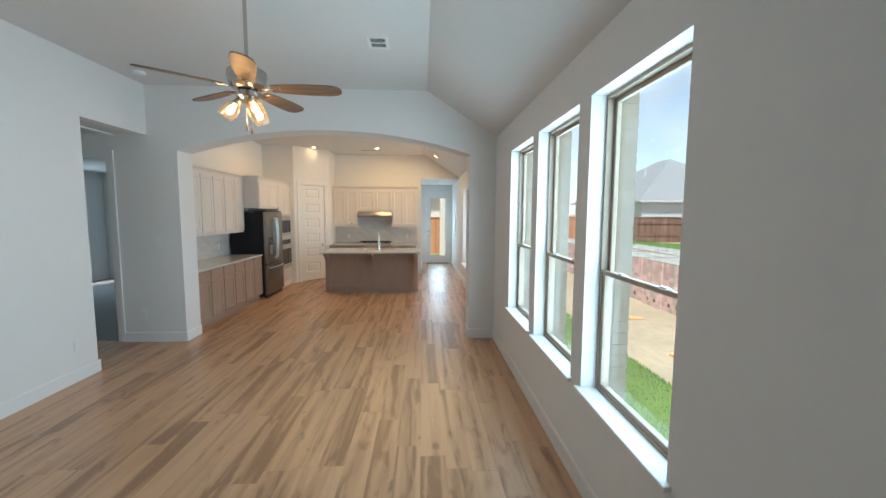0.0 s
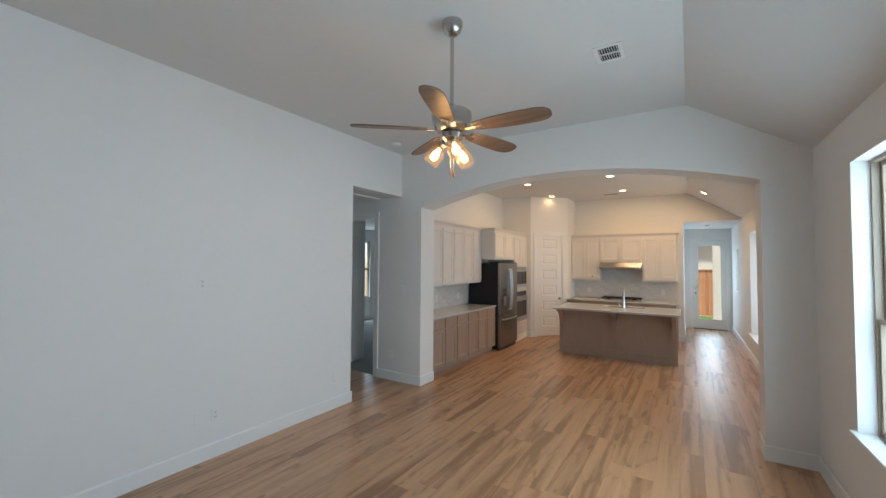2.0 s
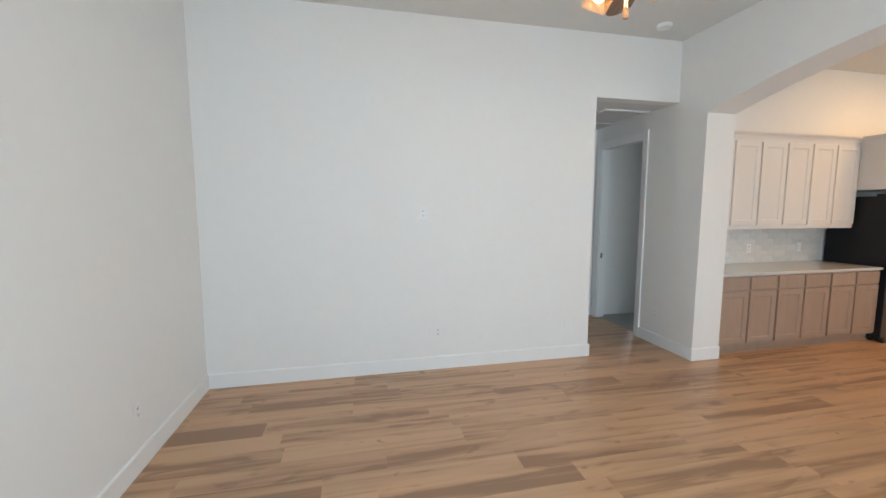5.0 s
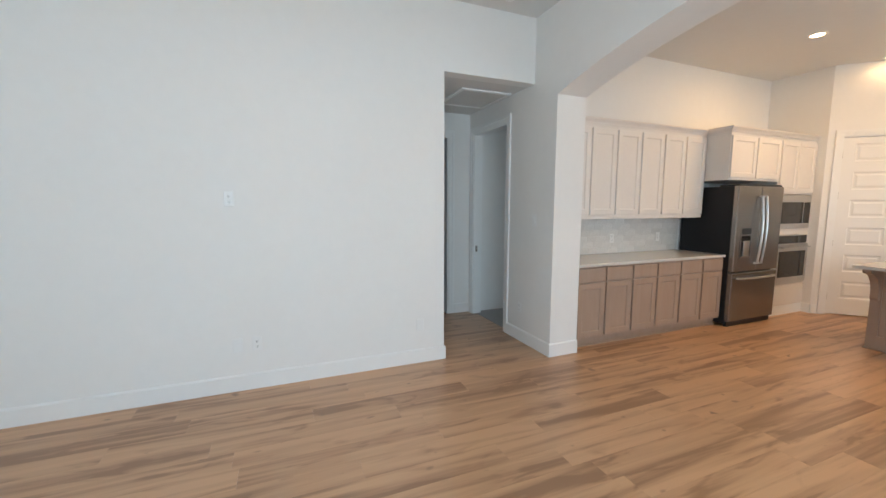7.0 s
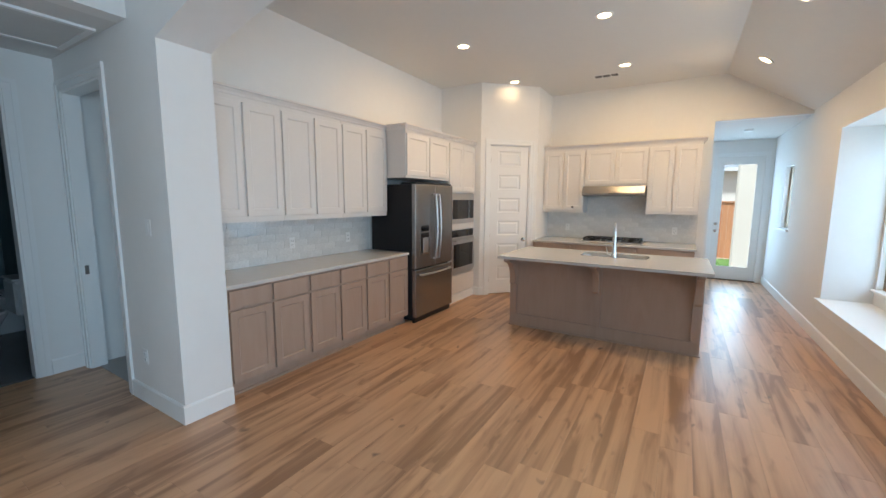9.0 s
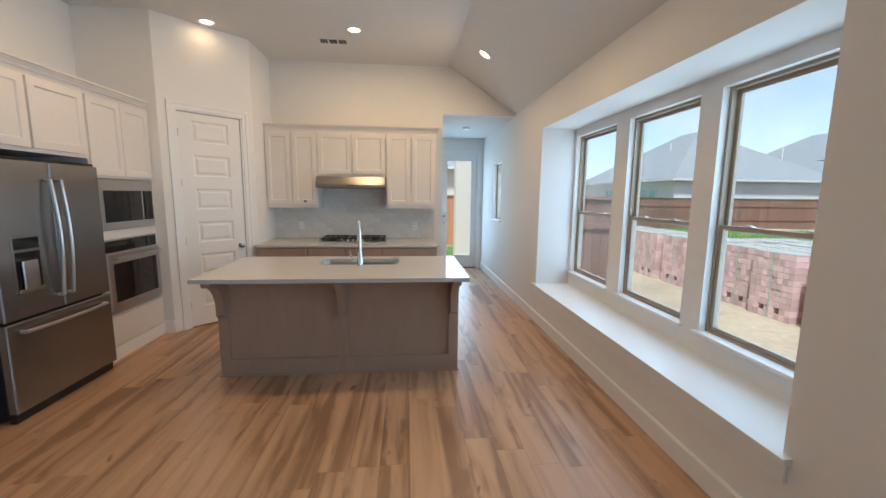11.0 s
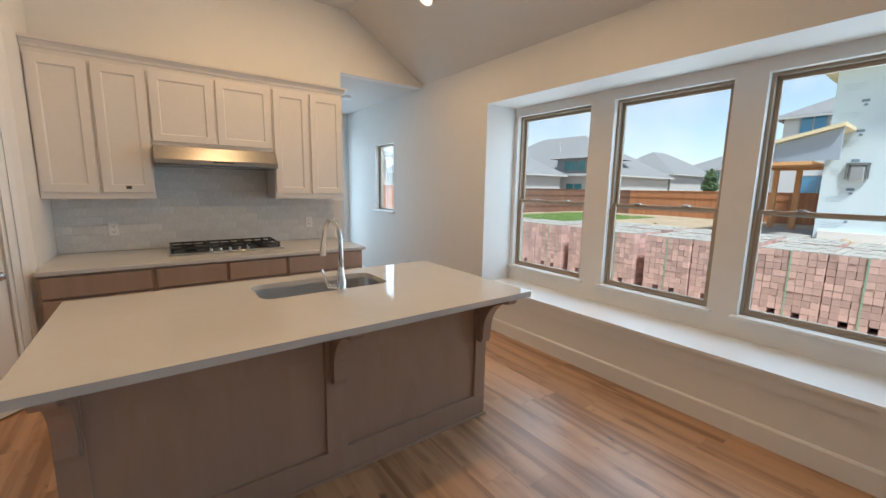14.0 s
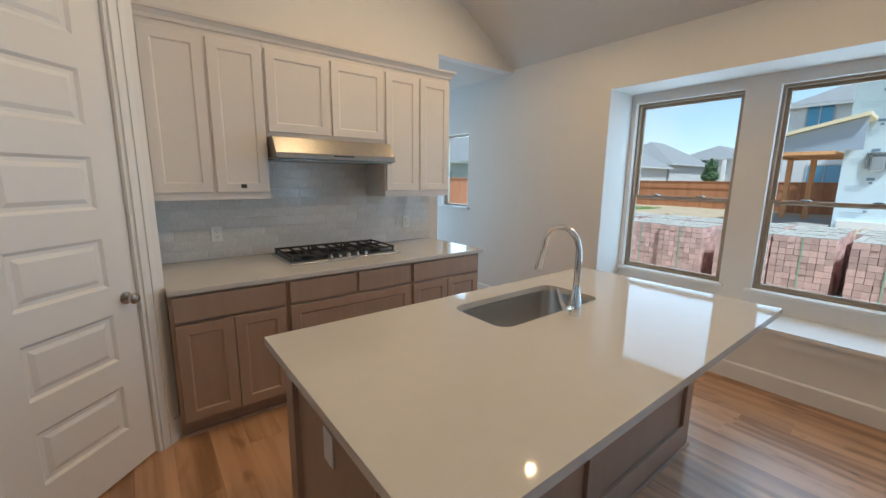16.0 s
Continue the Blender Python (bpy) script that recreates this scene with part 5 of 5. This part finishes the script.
def grass_patch(x0, x1, y0, y1, count, h, seed):
    """A thin turf sheet with a ragged rim and blades standing on it."""
    rng = random.Random(seed)
    bm = bmesh.new()
    nx, ny = 6, max(6, int((y1 - y0) * 1.5))
    vs = {}
    for i in range(nx + 1):
        for j in range(ny + 1):
            x = x0 + (x1 - x0) * i / nx
            y = y0 + (y1 - y0) * j / ny
            if i == nx or i == 0:
                x += 0.12 * noise.noise(Vector((y * 1.3, seed, i)))
            vs[i, j] = bm.verts.new((x, y, GZ + 0.004 + (0.02 if 0 < i < nx and 0 < j < ny else -0.006)))
    for i in range(nx):
        for j in range(ny):
            bm.faces.new((vs[i, j], vs[i + 1, j], vs[i + 1, j + 1], vs[i, j + 1]))
    structure("lawn", bm, TURF, "green turf strip in the yard", "lawn", True)
    verts, faces = [], []
    for k in range(count):
        x, y = rng.uniform(x0, x1), rng.uniform(y0, y1)
        a = rng.uniform(0, 6.283)
        hh = h * rng.uniform(0.5, 1.3)
        w = 0.006 + h * 0.03
        dx, dy = math.cos(a) * w, math.sin(a) * w
        lx, ly = rng.uniform(-0.4, 0.4) * hh, rng.uniform(-0.4, 0.4) * hh
        b = len(verts)
        verts += [(x - dx, y - dy, GZ), (x + dx, y + dy, GZ), (x + lx, y + ly, GZ + hh)]
        faces.append((b, b + 1, b + 2))
    me = bpy.data.meshes.new("grass")
    me.from_pydata(verts, [], faces)
    me.materials.append(GRASSMAT)
    tagged(new("grass", me), "short bright green grass blades", "grass", "", "stuff")


grass_patch(1.45, 3.05, -1.0, 11.5, 26000, 0.05, 1)
grass_patch(9.5, 17.0, 17.0, 40.0, 16000, 0.16, 2)
grass_patch(-3.5, 4.0, 16.4, 19.2, 12000, 0.06, 3)
grass_patch(17.0, 26.0, 19.8, 26.0, 6000, 0.10, 4)

# brick packs: two columns of bricks on edge, strapped, with fork holes low down


def brick_pack():
    t = thing("brick_stack", (0, 0, 0), "strapped pack of pale red bricks standing on the dirt", "brick stack", "brick packs")
    W, D, rows, cols, deep = 0.71, 1.0, 11, 8, 5
    bw, bh, bd = W / cols, 0.093, D / deep
    rng = random.Random(7)
    bm = bmesh.new()
    for r in range(rows):
        for c in range(cols):
            for d in range(deep):
                if 0 < r < rows - 1 and 0 < c < cols - 1 and 0 < d < deep - 1:
                    continue
                if r == 1 and c in (2, 5):
                    continue
                j = rng.uniform(-0.005, 0.005)
                k = rng.uniform(-0.003, 0.003)
                box(bm, d * bd + 0.002 + j, (d + 1) * bd - 0.002 + j, c * bw + 0.002 + k, (c + 1) * bw - 0.002 + k, r * bh + 0.001, (r + 1) * bh - 0.003)
    b = part("bricks", bm, BRICK, t)
    b["kind"] = "stuff"
    # near-black blocks set into the open fork holes paint their inner shade
    for c in (2, 5):
        part("fork_hole_shade", boxes((0.22, 0.78, c * bw + 0.01, (c + 1) * bw - 0.01, bh + 0.001, 2 * bh - 0.006)), SLOT, t, "dark block for the shade inside a fork hole")
    for yy in (0.355,):
        z1 = rows * bh + 0.003
        part("strap", boxes((-0.009, -0.006, yy - 0.009, yy + 0.009, 0.0, z1), (-0.009, D + 0.01, yy - 0.009, yy + 0.009, z1, z1 + 0.003)), STRAP, t, "green plastic strap")
    bm = bmesh.new()
    for c in range(cols):
        for d in range(deep):
            j = rng.uniform(-0.004, 0.004)
            z = rows * bh + 0.004 + rng.uniform(0.0, 0.012)
            if yy:
                box(bm, d * bd + 0.004, (d + 1) * bd - 0.004, c * bw + 0.004 + j, (c + 1) * bw - 0.004 + j, rows * bh - 0.004, z)
    part("top_course", bm, TOPSHEET, t, "dusty grey top course")["kind"] = "stuff"
    return t


pack = brick_pack()
first = True
rng = random.Random(11)
spots = []
for y in (5.50, 6.22, 7.08, 7.80, 8.66, 9.39, 10.30, 11.02, 11.93, 12.66, 13.52, 14.25, 15.12):
    spots.append((5.20 + rng.uniform(-0.05, 0.05), y, rng.uniform(-1.0, 1.0)))
for k in range(8):
    spots.append((6.36 + rng.uniform(-0.05, 0.05), 6.3 + k * 0.80, rng.uniform(-1.5, 1.5)))
for x, y, a in spots:
    m = Matrix.Translation((x, y, GZ)) @ Matrix.Rotation(radians(a), 4, 'Z')
    if first:
        pack.matrix_world = m
        first = False
    else:
        copy_thing(pack, m)

# rubble and scraps on the dirt
for k in range(26):
    x, y = rng.uniform(7.5, 22), rng.uniform(5, 20)
    bm = bmesh.new()
    bmesh.ops.create_icosphere(bm, subdivisions=2, radius=1.0)
    for v in bm.verts:
        v.co *= 1 + 0.35 * noise.noise(v.co * 1.7 + Vector((k, 0, 0)))
    s = rng.uniform(0.05, 0.16)
    bm.transform(Matrix.Translation((x, y, GZ + s * 0.2)) @ Matrix.Diagonal((s * 1.6, s * 1.3, s * 0.7, 1)))
    solid("dirt_clod", bm, DIRT, "rough clod of dry dirt on the ground", "dirt", group="dirt clods", smooth=True)
for x, y, a, l in ((3.9, 5.2, 30, 0.5), (4.2, 7.1, -15, 0.35), (9.5, 9.8, 10, 2.4), (12.0, 9.0, -8, 3.0)):
    bm = boxes((-l / 2, l / 2, -0.07, 0.07, 0, 0.035), bevel=0.004)
    bm.transform(Matrix.Translation((x, y, GZ + 0.0)) @ Matrix.Rotation(radians(a), 4, 'Z'))
    solid("board", bm, LUMBER, "loose lumber board lying on the dirt", "board", group="loose boards")
bm = bmesh.new()
for k in range(40):
    a = rng.uniform(0, 6.28)
    box(bm, 3.6 + 0.28 * rng.random(), 3.62 + 0.34 * rng.random(), 4.6 + 0.4 * rng.random(), 4.63 + 0.4 * rng.random(), GZ - 0.01, GZ + 0.02 + 0.03 * rng.random())
solid("scrap_pile", bm, SLOT, "small dark heap of scraps on the dirt", "debris")


def fence(p, q, mat, label, top=1.56, pitch=0.14, cap=True):
    """A run of butted pickets with a cap rail, from p to q."""
    d = Vector((q[0] - p[0], q[1] - p[1], 0))
    L = d.length
    rng = random.Random(int(L * 100))
    m = Matrix.Translation((p[0], p[1], 0)) @ Matrix.Rotation(math.atan2(d.y, d.x), 4, 'Z')
    t = thing("fence", (p[0], p[1], GZ), label, "fence")
    bm = bmesh.new()
    x = 0.0
    while x < L:
        box(bm, x + 0.002, min(L, x + pitch) - 0.002, -0.008 + rng.uniform(-0.003, 0.003), 0.010, GZ - 0.1, top - 0.03 + rng.uniform(-0.006, 0.006))
        x += pitch
    bm.transform(m)
    part("pickets", bm, mat, t)["kind"] = "stuff"
    bm = boxes((0, L, -0.05, 0.05, top - 0.03, top + 0.01))
    bm.transform(m)
    part("cap_rail", bm, mat, t)
    for zz in (0.25, 1.1):
        bm = boxes((0, L, 0.0102, 0.05, zz - 0.045, zz + 0.045))
        bm.transform(m)
        part("rail", bm, mat, t)
    return t


fence((29.0, 4.0), (29.0, 23.4), CEDAR, "new orange cedar fence along the back of the lots")
fence((29.0, 23.4), (28.6, 27.0), OLDWOOD, "weathered brown fence beside the cedar fence")
fence((28.6, 27.0), (20.5, 27.5), OLDWOOD, "weathered brown fence at the lot corner")
fence((20.5, 27.5), (13.0, 27.0), OLDWOOD, "weathered brown fence behind the grass")
fence((13.0, 27.0), (6.5, 33.0), CEDAR, "orange cedar fence further along the lots")
fence((3.06, 11.24), (1.68, 11.24), OLDWOOD, "brown side fence that ends near the brick packs")
fence((-8.0, 19.6), (8.0, 19.6), CEDAR, "orange cedar fence behind the back door")

# houses


def hip_house(x, y, w, d, wall_h, roof_h, wall_mat, label, turn=0.0, wins=(), over=0.45, glazing=None):
    """A house on a w by d plan with a hipped shingle roof; wins are (u, z, width, height) on the side that faces -x."""
    m = Matrix.Translation((x, y, 0)) @ Matrix.Rotation(radians(turn), 4, 'Z')
    h = thing_at("house", m, label, "house", "houses beyond the fence")
    part("wall", boxes((0, w, 0, d, GZ - 0.1, wall_h)), wall_mat, h)
    bm = bmesh.new()
    o = over
    run = min(w, d) / 2 + o
    b = [bm.verts.new(p) for p in ((-o, -o, wall_h + 0.01), (w + o, -o, wall_h + 0.01), (w + o, d + o, wall_h + 0.01), (-o, d + o, wall_h + 0.01))]
    if d >= w:
        r = [bm.verts.new((w / 2, -o + run, wall_h + roof_h)), bm.verts.new((w / 2, d + o - run + 0.01, wall_h + roof_h))]
        fs = ((b[0], b[1], r[0]), (b[1], b[2], r[1], r[0]), (b[2], b[3], r[1]), (b[3], b[0], r[0], r[1]))
    else:
        r = [bm.verts.new((-o + run, d / 2, wall_h + roof_h)), bm.verts.new((w + o - run + 0.01, d / 2, wall_h + roof_h))]
        fs = ((b[0], b[1], r[1], r[0]), (b[1], b[2], r[1]), (b[2], b[3], r[0], r[1]), (b[3], b[0], r[0]))
    for f in fs:
        bm.faces.new(f)
    bm.faces.new((b[3], b[2], b[1], b[0]))
    roof = part("roof", bm, SHINGLE, h, "grey shingle hip roof")
    part("fascia", boxes((-o, w + o, -o, -o + 0.05, wall_h - 0.16, wall_h), (-o, w + o, d + o - 0.05, d + o, wall_h - 0.16, wall_h), (-o, -o + 0.05, -o + 0.05, d + o - 0.05, wall_h - 0.16, wall_h)), SIDING, h)
    for px, py in ((w * 0.28, d * 0.4), (w * 0.22, d * 0.62)):
        bm = bmesh.new()
        tube(bm, [(px, py, wall_h), (px, py, wall_h + roof_h * 0.75)], 0.06, 8)
        part("vent_pipe", bm, SIDING, roof)
    for u, z, ww, hh in wins:
        wn_ = part("window", boxes((-0.05, 0.02, u - 0.08, u + ww + 0.08, z - 0.08, z), (-0.05, 0.02, u - 0.08, u + ww + 0.08, z + hh, z + hh + 0.08), (-0.05, 0.02, u - 0.08, u, z, z + hh), (-0.05, 0.02, u + ww, u + ww + 0.08, z, z + hh), (-0.05, 0.02, u + ww / 2 - 0.03, u + ww / 2 + 0.03, z, z + hh)), SIDING, h)
        part("pane", boxes((-0.03, -0.01, u, u + ww, z, z + hh)), glazing or HOUSEGLASS, wn_, "glossy glass with reflected sky put into its colour")
    return h


hip_house(45, 27.6, 12, 8.6, 3.5, 2.9, SIDING, "grey roofed house beyond the cedar fence", wins=((1.2, 1.6, 1.6, 1.3),))
hip_house(56, 24.2, 11, 7.0, 4.4, 1.9, SIDING, "far grey house behind the roofs", wins=((2, 2.9, 1.4, 1.1),))
porch = hip_house(45, 13.5, 10, 9.4, 3.9, 1.5, TRIM, "white house with a dark eave beyond the fence", wins=((2.6, 2.0, 1.5, 1.2), (5.6, 2.0, 1.2, 1.2)))
for u in (8.6, 7.4, 4.6):
    part("porch_post", boxes((-0.6, -0.3, u, u + 0.3, GZ - 0.1, 3.7)), TRIM, porch)
dormer_house = hip_house(31.5, 27.6, 13, 19, 3.0, 4.6, SIDING, "house with a broad grey roof and a dormer", wins=((2, 0.8, 1.8, 1.3), (8, 0.8, 1.4, 1.3)))
dormer = part("dormer", boxes((-0.15, 5.0, 1.0, 4.9, 2.9, 4.5)), DORMERWALL, dormer_house, "grey sided dormer")
bm = bmesh.new()
c4 = [bm.verts.new(p) for p in ((-0.7, 0.4, 4.51), (6.0, 0.4, 4.51), (6.0, 5.5, 4.51), (-0.7, 5.5, 4.51))]
top2 = [bm.verts.new(p) for p in ((1.9, 2.95, 5.9), (6.0, 2.95, 5.9))]
for f in ((c4[0], c4[1], top2[1], top2[0]), (c4[1], c4[2], top2[1]), (c4[2], c4[3], top2[0], top2[1]), (c4[3], c4[0], top2[0]), (c4[3], c4[2], c4[1], c4[0])):
    bm.faces.new(f)
part("dormer_roof", bm, SHINGLE, dormer)
for u in (1.75, 2.55, 3.35):
    part("dormer_window", boxes((-0.19, -0.152, u, u + 0.70, 3.35, 4.25)), HOUSEGLASS, dormer, "teal reflecting pane")
hip_house(18, 31, 12, 14, 2.9, 4.2, SIDING, "wide house with a broad grey hip roof", wins=((2, 0.8, 1.8, 1.3), (8, 0.8, 1.4, 1.3)))
hip_house(-6, 25, 14, 10, 3.0, 3.2, STUCCO, "tan house behind the back yard", wins=())

# wrapped house under construction with its covered patio
wh = thing("house", (20, 5, GZ), "unfinished house clad in pale blue house wrap", "house")
part("wall", boxes((20.0, 30, -6.0, 10.65, GZ - 0.1, 6.3)), WRAP, wh, "pale blue house wrap")
bm = bmesh.new()
rng = random.Random(5)
for i in range(9):
    for j in range(5):
        yb, zb = 10.0 - i * 1.75 + (0.85 if j % 2 else 0) - (0.95 if j % 2 else 0.1), 0.55 + j * 1.1
        box(bm, 19.990, 19.999, yb - 0.22, yb, zb, zb + 0.10)
        box(bm, 19.990, 19.999, yb - 0.18, yb - 0.08, zb - 0.14, zb - 0.06)
part("print", bm, WRAPBAR, wh, "dark printed marks in rows")
bm = bmesh.new()
for i in range(9):
    for j in range(6):
        yb, zb = 10.45 - i * 1.75, 0.2 + j * 1.05
        for k in range(3):
            box(bm, 19.992, 19.999, yb - 0.5 - 0.07 * k, yb, zb + 0.09 * k, zb + 0.09 * k + 0.018)
part("fine_print", bm, WRAPLINE, wh, "faint printed lines")
meter = part("meter_mount", boxes((19.86, 19.985, 9.35, 10.0, 2.62, 2.70), (19.88, 19.985, 9.36, 9.42, 2.1, 2.62), (19.88, 19.985, 9.93, 9.99, 2.1, 2.62)), DARKSTEEL, wh, "dark grey wall bracket")
part("meter_box", boxes((19.84, 19.985, 9.48, 9.87, 2.0, 2.56), bevel=0.03), STEEL, meter, "light grey meter box")
part("base_sheet", boxes((19.85, 19.99, 3.0, 10.5, GZ, 0.05)), TRIM, wh, "white sheet at the wall base")
part("eave", boxes((19.3, 30.6, -6.5, 11.2, 6.32, 6.5)), CREAMTRIM, wh, "bare cream eave board")
part("slab", boxes((17.7, 24, 10.7, 13.4, GZ - 0.1, GZ + 0.10)), CONCRETE, wh, "concrete patio slab")
for px, py in ((18.25, 12.85), (23.0, 12.85), (23.0, 12.0)):
    part("post", boxes((px - 0.1, px + 0.1, py - 0.1, py + 0.1, GZ + 0.101, 2.6)), LUMBER, wh, "bare timber post")
part("beam", boxes((18.15, 18.35, 10.66, 12.95, 2.602, 2.72), (18.36, 23.1, 12.75, 12.95, 2.602, 2.72), (22.9, 23.1, 10.66, 12.745, 2.602, 2.698)), LUMBER, wh, "bare timber beam")
part("patio_ceiling", boxes((18.36, 23.5, 10.66, 12.745, 2.70, 2.73)), LUMBER, wh, "bare timber patio ceiling")
bm = bmesh.new()
prism(bm, [(9.9, 3.90), (13.45, 3.02), (13.45, 3.14), (9.9, 4.03)], 0, 17.95, 19.98)
prism(bm, [(10.66, 3.71), (13.45, 3.02), (13.45, 3.14), (10.66, 3.84)], 0, 19.985, 24)
part("patio_roof", bm, CREAMTRIM, wh, "cream fascia of the low pitched patio roof")
bm = bmesh.new()
prism(bm, [(9.95, 2.74), (13.0, 2.74), (13.0, 3.11), (9.95, 3.87)], 0, 18.16, 18.3)
part("gable", bm, GABLEWRAP, wh, "blue-grey gable above the patio beam")
hip_house(31.5, 4.75, 9.9, 10.2, 6.34, 2.86, TRIM, "white two-storey house with a brown-grey roof", wins=((8.15, 5.07, 1.2, 1.15), (3.3, 5.07, 1.2, 1.15), (7.3, 1.2, 1.6, 1.4)), glazing=SKYPANE)

# column of the back patio
col_ = thing("patio_column", (0.98, 15.6, GZ), "smooth pale tan patio column outside the back door", "column")
part("shaft", boxes((0.78, 1.18, 15.4, 15.8, GZ - 0.05, 2.74), bevel=0.012), COLUMNPAINT, col_)
part("capital", boxes((0.74, 1.22, 15.36, 15.84, 2.742, 2.9), bevel=0.01), COLUMNPAINT, col_)
structure("patio", boxes((-2.5, 1.3, 13.64, 15.85, GZ - 0.05, -0.12)), CONCRETE, "concrete back patio slab", "patio")

# a far tree


def tree(x, y, h, seed):
    rng = random.Random(seed)
    t = thing("tree", (x, y, GZ), "small leafy green tree beyond the fence", "tree", "far trees")
    bm = bmesh.new()
    tube(bm, [(x, y, GZ - 0.1), (x + 0.1, y, h * 0.4), (x, y + 0.1, h * 0.8)], [0.16, 0.11, 0.04], 8)
    for k in range(6):
        a = k * 1.05
        z = h * (0.35 + 0.07 * k)
        tube(bm, [(x + 0.05, y, z), (x + math.cos(a) * h * 0.2, y + math.sin(a) * h * 0.2, z + h * 0.18)], [0.06, 0.02], 6)
    part("trunk", bm, BARK, t)
    verts, faces = [], []
    for k in range(2600):
        c = rng.random()
        z = h * (0.42 + 0.6 * c)
        r = h * 0.21 * math.sin(math.pi * min(1, 0.12 + c * 0.9)) * rng.random() ** 0.5 * (1 + 0.3 * math.sin(7 * c + seed))
        a = rng.uniform(0, 6.283)
        p = Vector((x + r * math.cos(a), y + r * math.sin(a), z))
        d = Vector((rng.gauss(0, 1), rng.gauss(0, 1), rng.gauss(0, 1))).normalized() * 0.13
        e = d.orthogonal().normalized() * 0.07
        b = len(verts)
        verts += [p - d, p + e, p + d, p - e]
        faces.append((b, b + 1, b + 2, b + 3))
    me = bpy.data.meshes.new("crown")
    me.from_pydata([tuple(v) for v in verts], [], faces)
    me.materials.append(LEAF)
    o = new("crown", me)
    o.parent = t
    o.matrix_parent_inverse = Matrix.Translation(-BASES[t])


tree(41.3, 22.3, 3.6, 1)

# ---- backsplash tiles ----
TW, TH = 0.30, 0.0745


def backsplash(name, m, length, z0, z1, extra, label):
    """Glazed tiles in running bond on a grout bed; the wall face is y = 0 and the room is at -y. extra: (x0, x1, z1) taller part."""
    t = thing_at(name, m, label, "backsplash", "", "structure")
    bm = boxes((0, length, -0.006, -0.0005, z0, z1))
    if extra:
        box(bm, extra[0], extra[1], -0.006, -0.0005, z1, extra[2])
    part("grout", bm, GROUT, t)
    bm = bmesh.new()
    box(bm, 0.0008, TW - 0.0008, -0.009, -0.006, 0.0008, TH - 0.0008, bevel=0.0012)
    me = mesh_of("tile", bm, TILE)
    rng = random.Random(3)
    rows = []
    z = z0
    k = 0
    while z < (extra[2] if extra else z1) - 0.02:
        a, b = (0, length) if z + TH * 0.5 < z1 else (extra[0], extra[1])
        x = a - (TW * 0.33 * (k % 3))
        while x < b - 0.01:
            xa, xb = max(a, x), min(b, x + TW)
            zt = min(z + TH, (z1 if (a == 0) else extra[2]))
            if xb - xa > 0.02:
                o = new("tile", me)
                o.parent = t
                o.matrix_basis = Matrix.Translation((xa, 0, z)) @ Matrix.Rotation(radians(rng.uniform(-0.2, 0.2)), 4, 'Z') @ Matrix.Rotation(radians(rng.uniform(-0.45, 0.45)), 4, 'X') @ Matrix.Diagonal(((xb - xa) / TW, 1, (zt - z) / TH, 1))
            x += TW
        z += TH
        k += 1
    return t


backsplash("backsplash", Matrix.Translation((-2.388, BY, 0)), 2.31, 0.9155, 1.3695, (0.685, 1.608, 1.645), "pale grey glazed tile backsplash behind the cooktop")
backsplash("backsplash", Matrix.Translation((KX, 5.55, 0)) @ WEST_RUN, 2.30, 0.9155, 1.3695, None, "pale grey glazed tile backsplash above the long counter")

# ---- floor planks ----
fl = thing("floor", (-1.2, 5.0, -0.02), "warm oak-look plank floor with varied tones", "floor", "", "structure")
part("subfloor", boxes((-5.06, 1.24, -2.7, 13.62, -0.04, -0.010)), SUBFLOOR, fl)
PW, PL = 0.178, 1.22
bm = bmesh.new()
box(bm, -PW / 2 + 0.0003, PW / 2 - 0.0003, -PL / 2 + 0.0003, PL / 2 - 0.0003, -0.010, 0.0, bevel=0.0005)
plank_mesh = mesh_of("plank", bm, PLANK)
rng = random.Random(4)
rest = bmesh.new()
col = 0
x = -3.86 + PW / 2
while x < 1.20:
    y = -2.7 - rng.random() * PL
    while y < 13.5:
        yc = y + PL / 2
        if 0.7 < yc < 12.3 and -3.6 < x:
            ob = new("plank", plank_mesh)
            ob.location = (x, yc, 0)
            ob.parent = fl
            ob.matrix_parent_inverse = Matrix.Translation(-BASES[fl])
        else:
            box(rest, x - PW / 2 + 0.0007, x + PW / 2 - 0.0007, y + 0.0007, min(13.6, y + PL) - 0.0007, -0.010, 0.0)
        y += PL
    x += PW
x = -5.03
while x < -3.862:
    y = 4.0 - rng.random()
    while y < 5.2:
        box(rest, x + 0.0007, min(x + PW, -3.861) - 0.0007, max(4.05, y) + 0.0007, min(5.26, y + PL) - 0.0007, -0.010, 0.0)
        y += PL
    x += PW
part("planks", rest, PLANK, fl)["kind"] = "stuff"
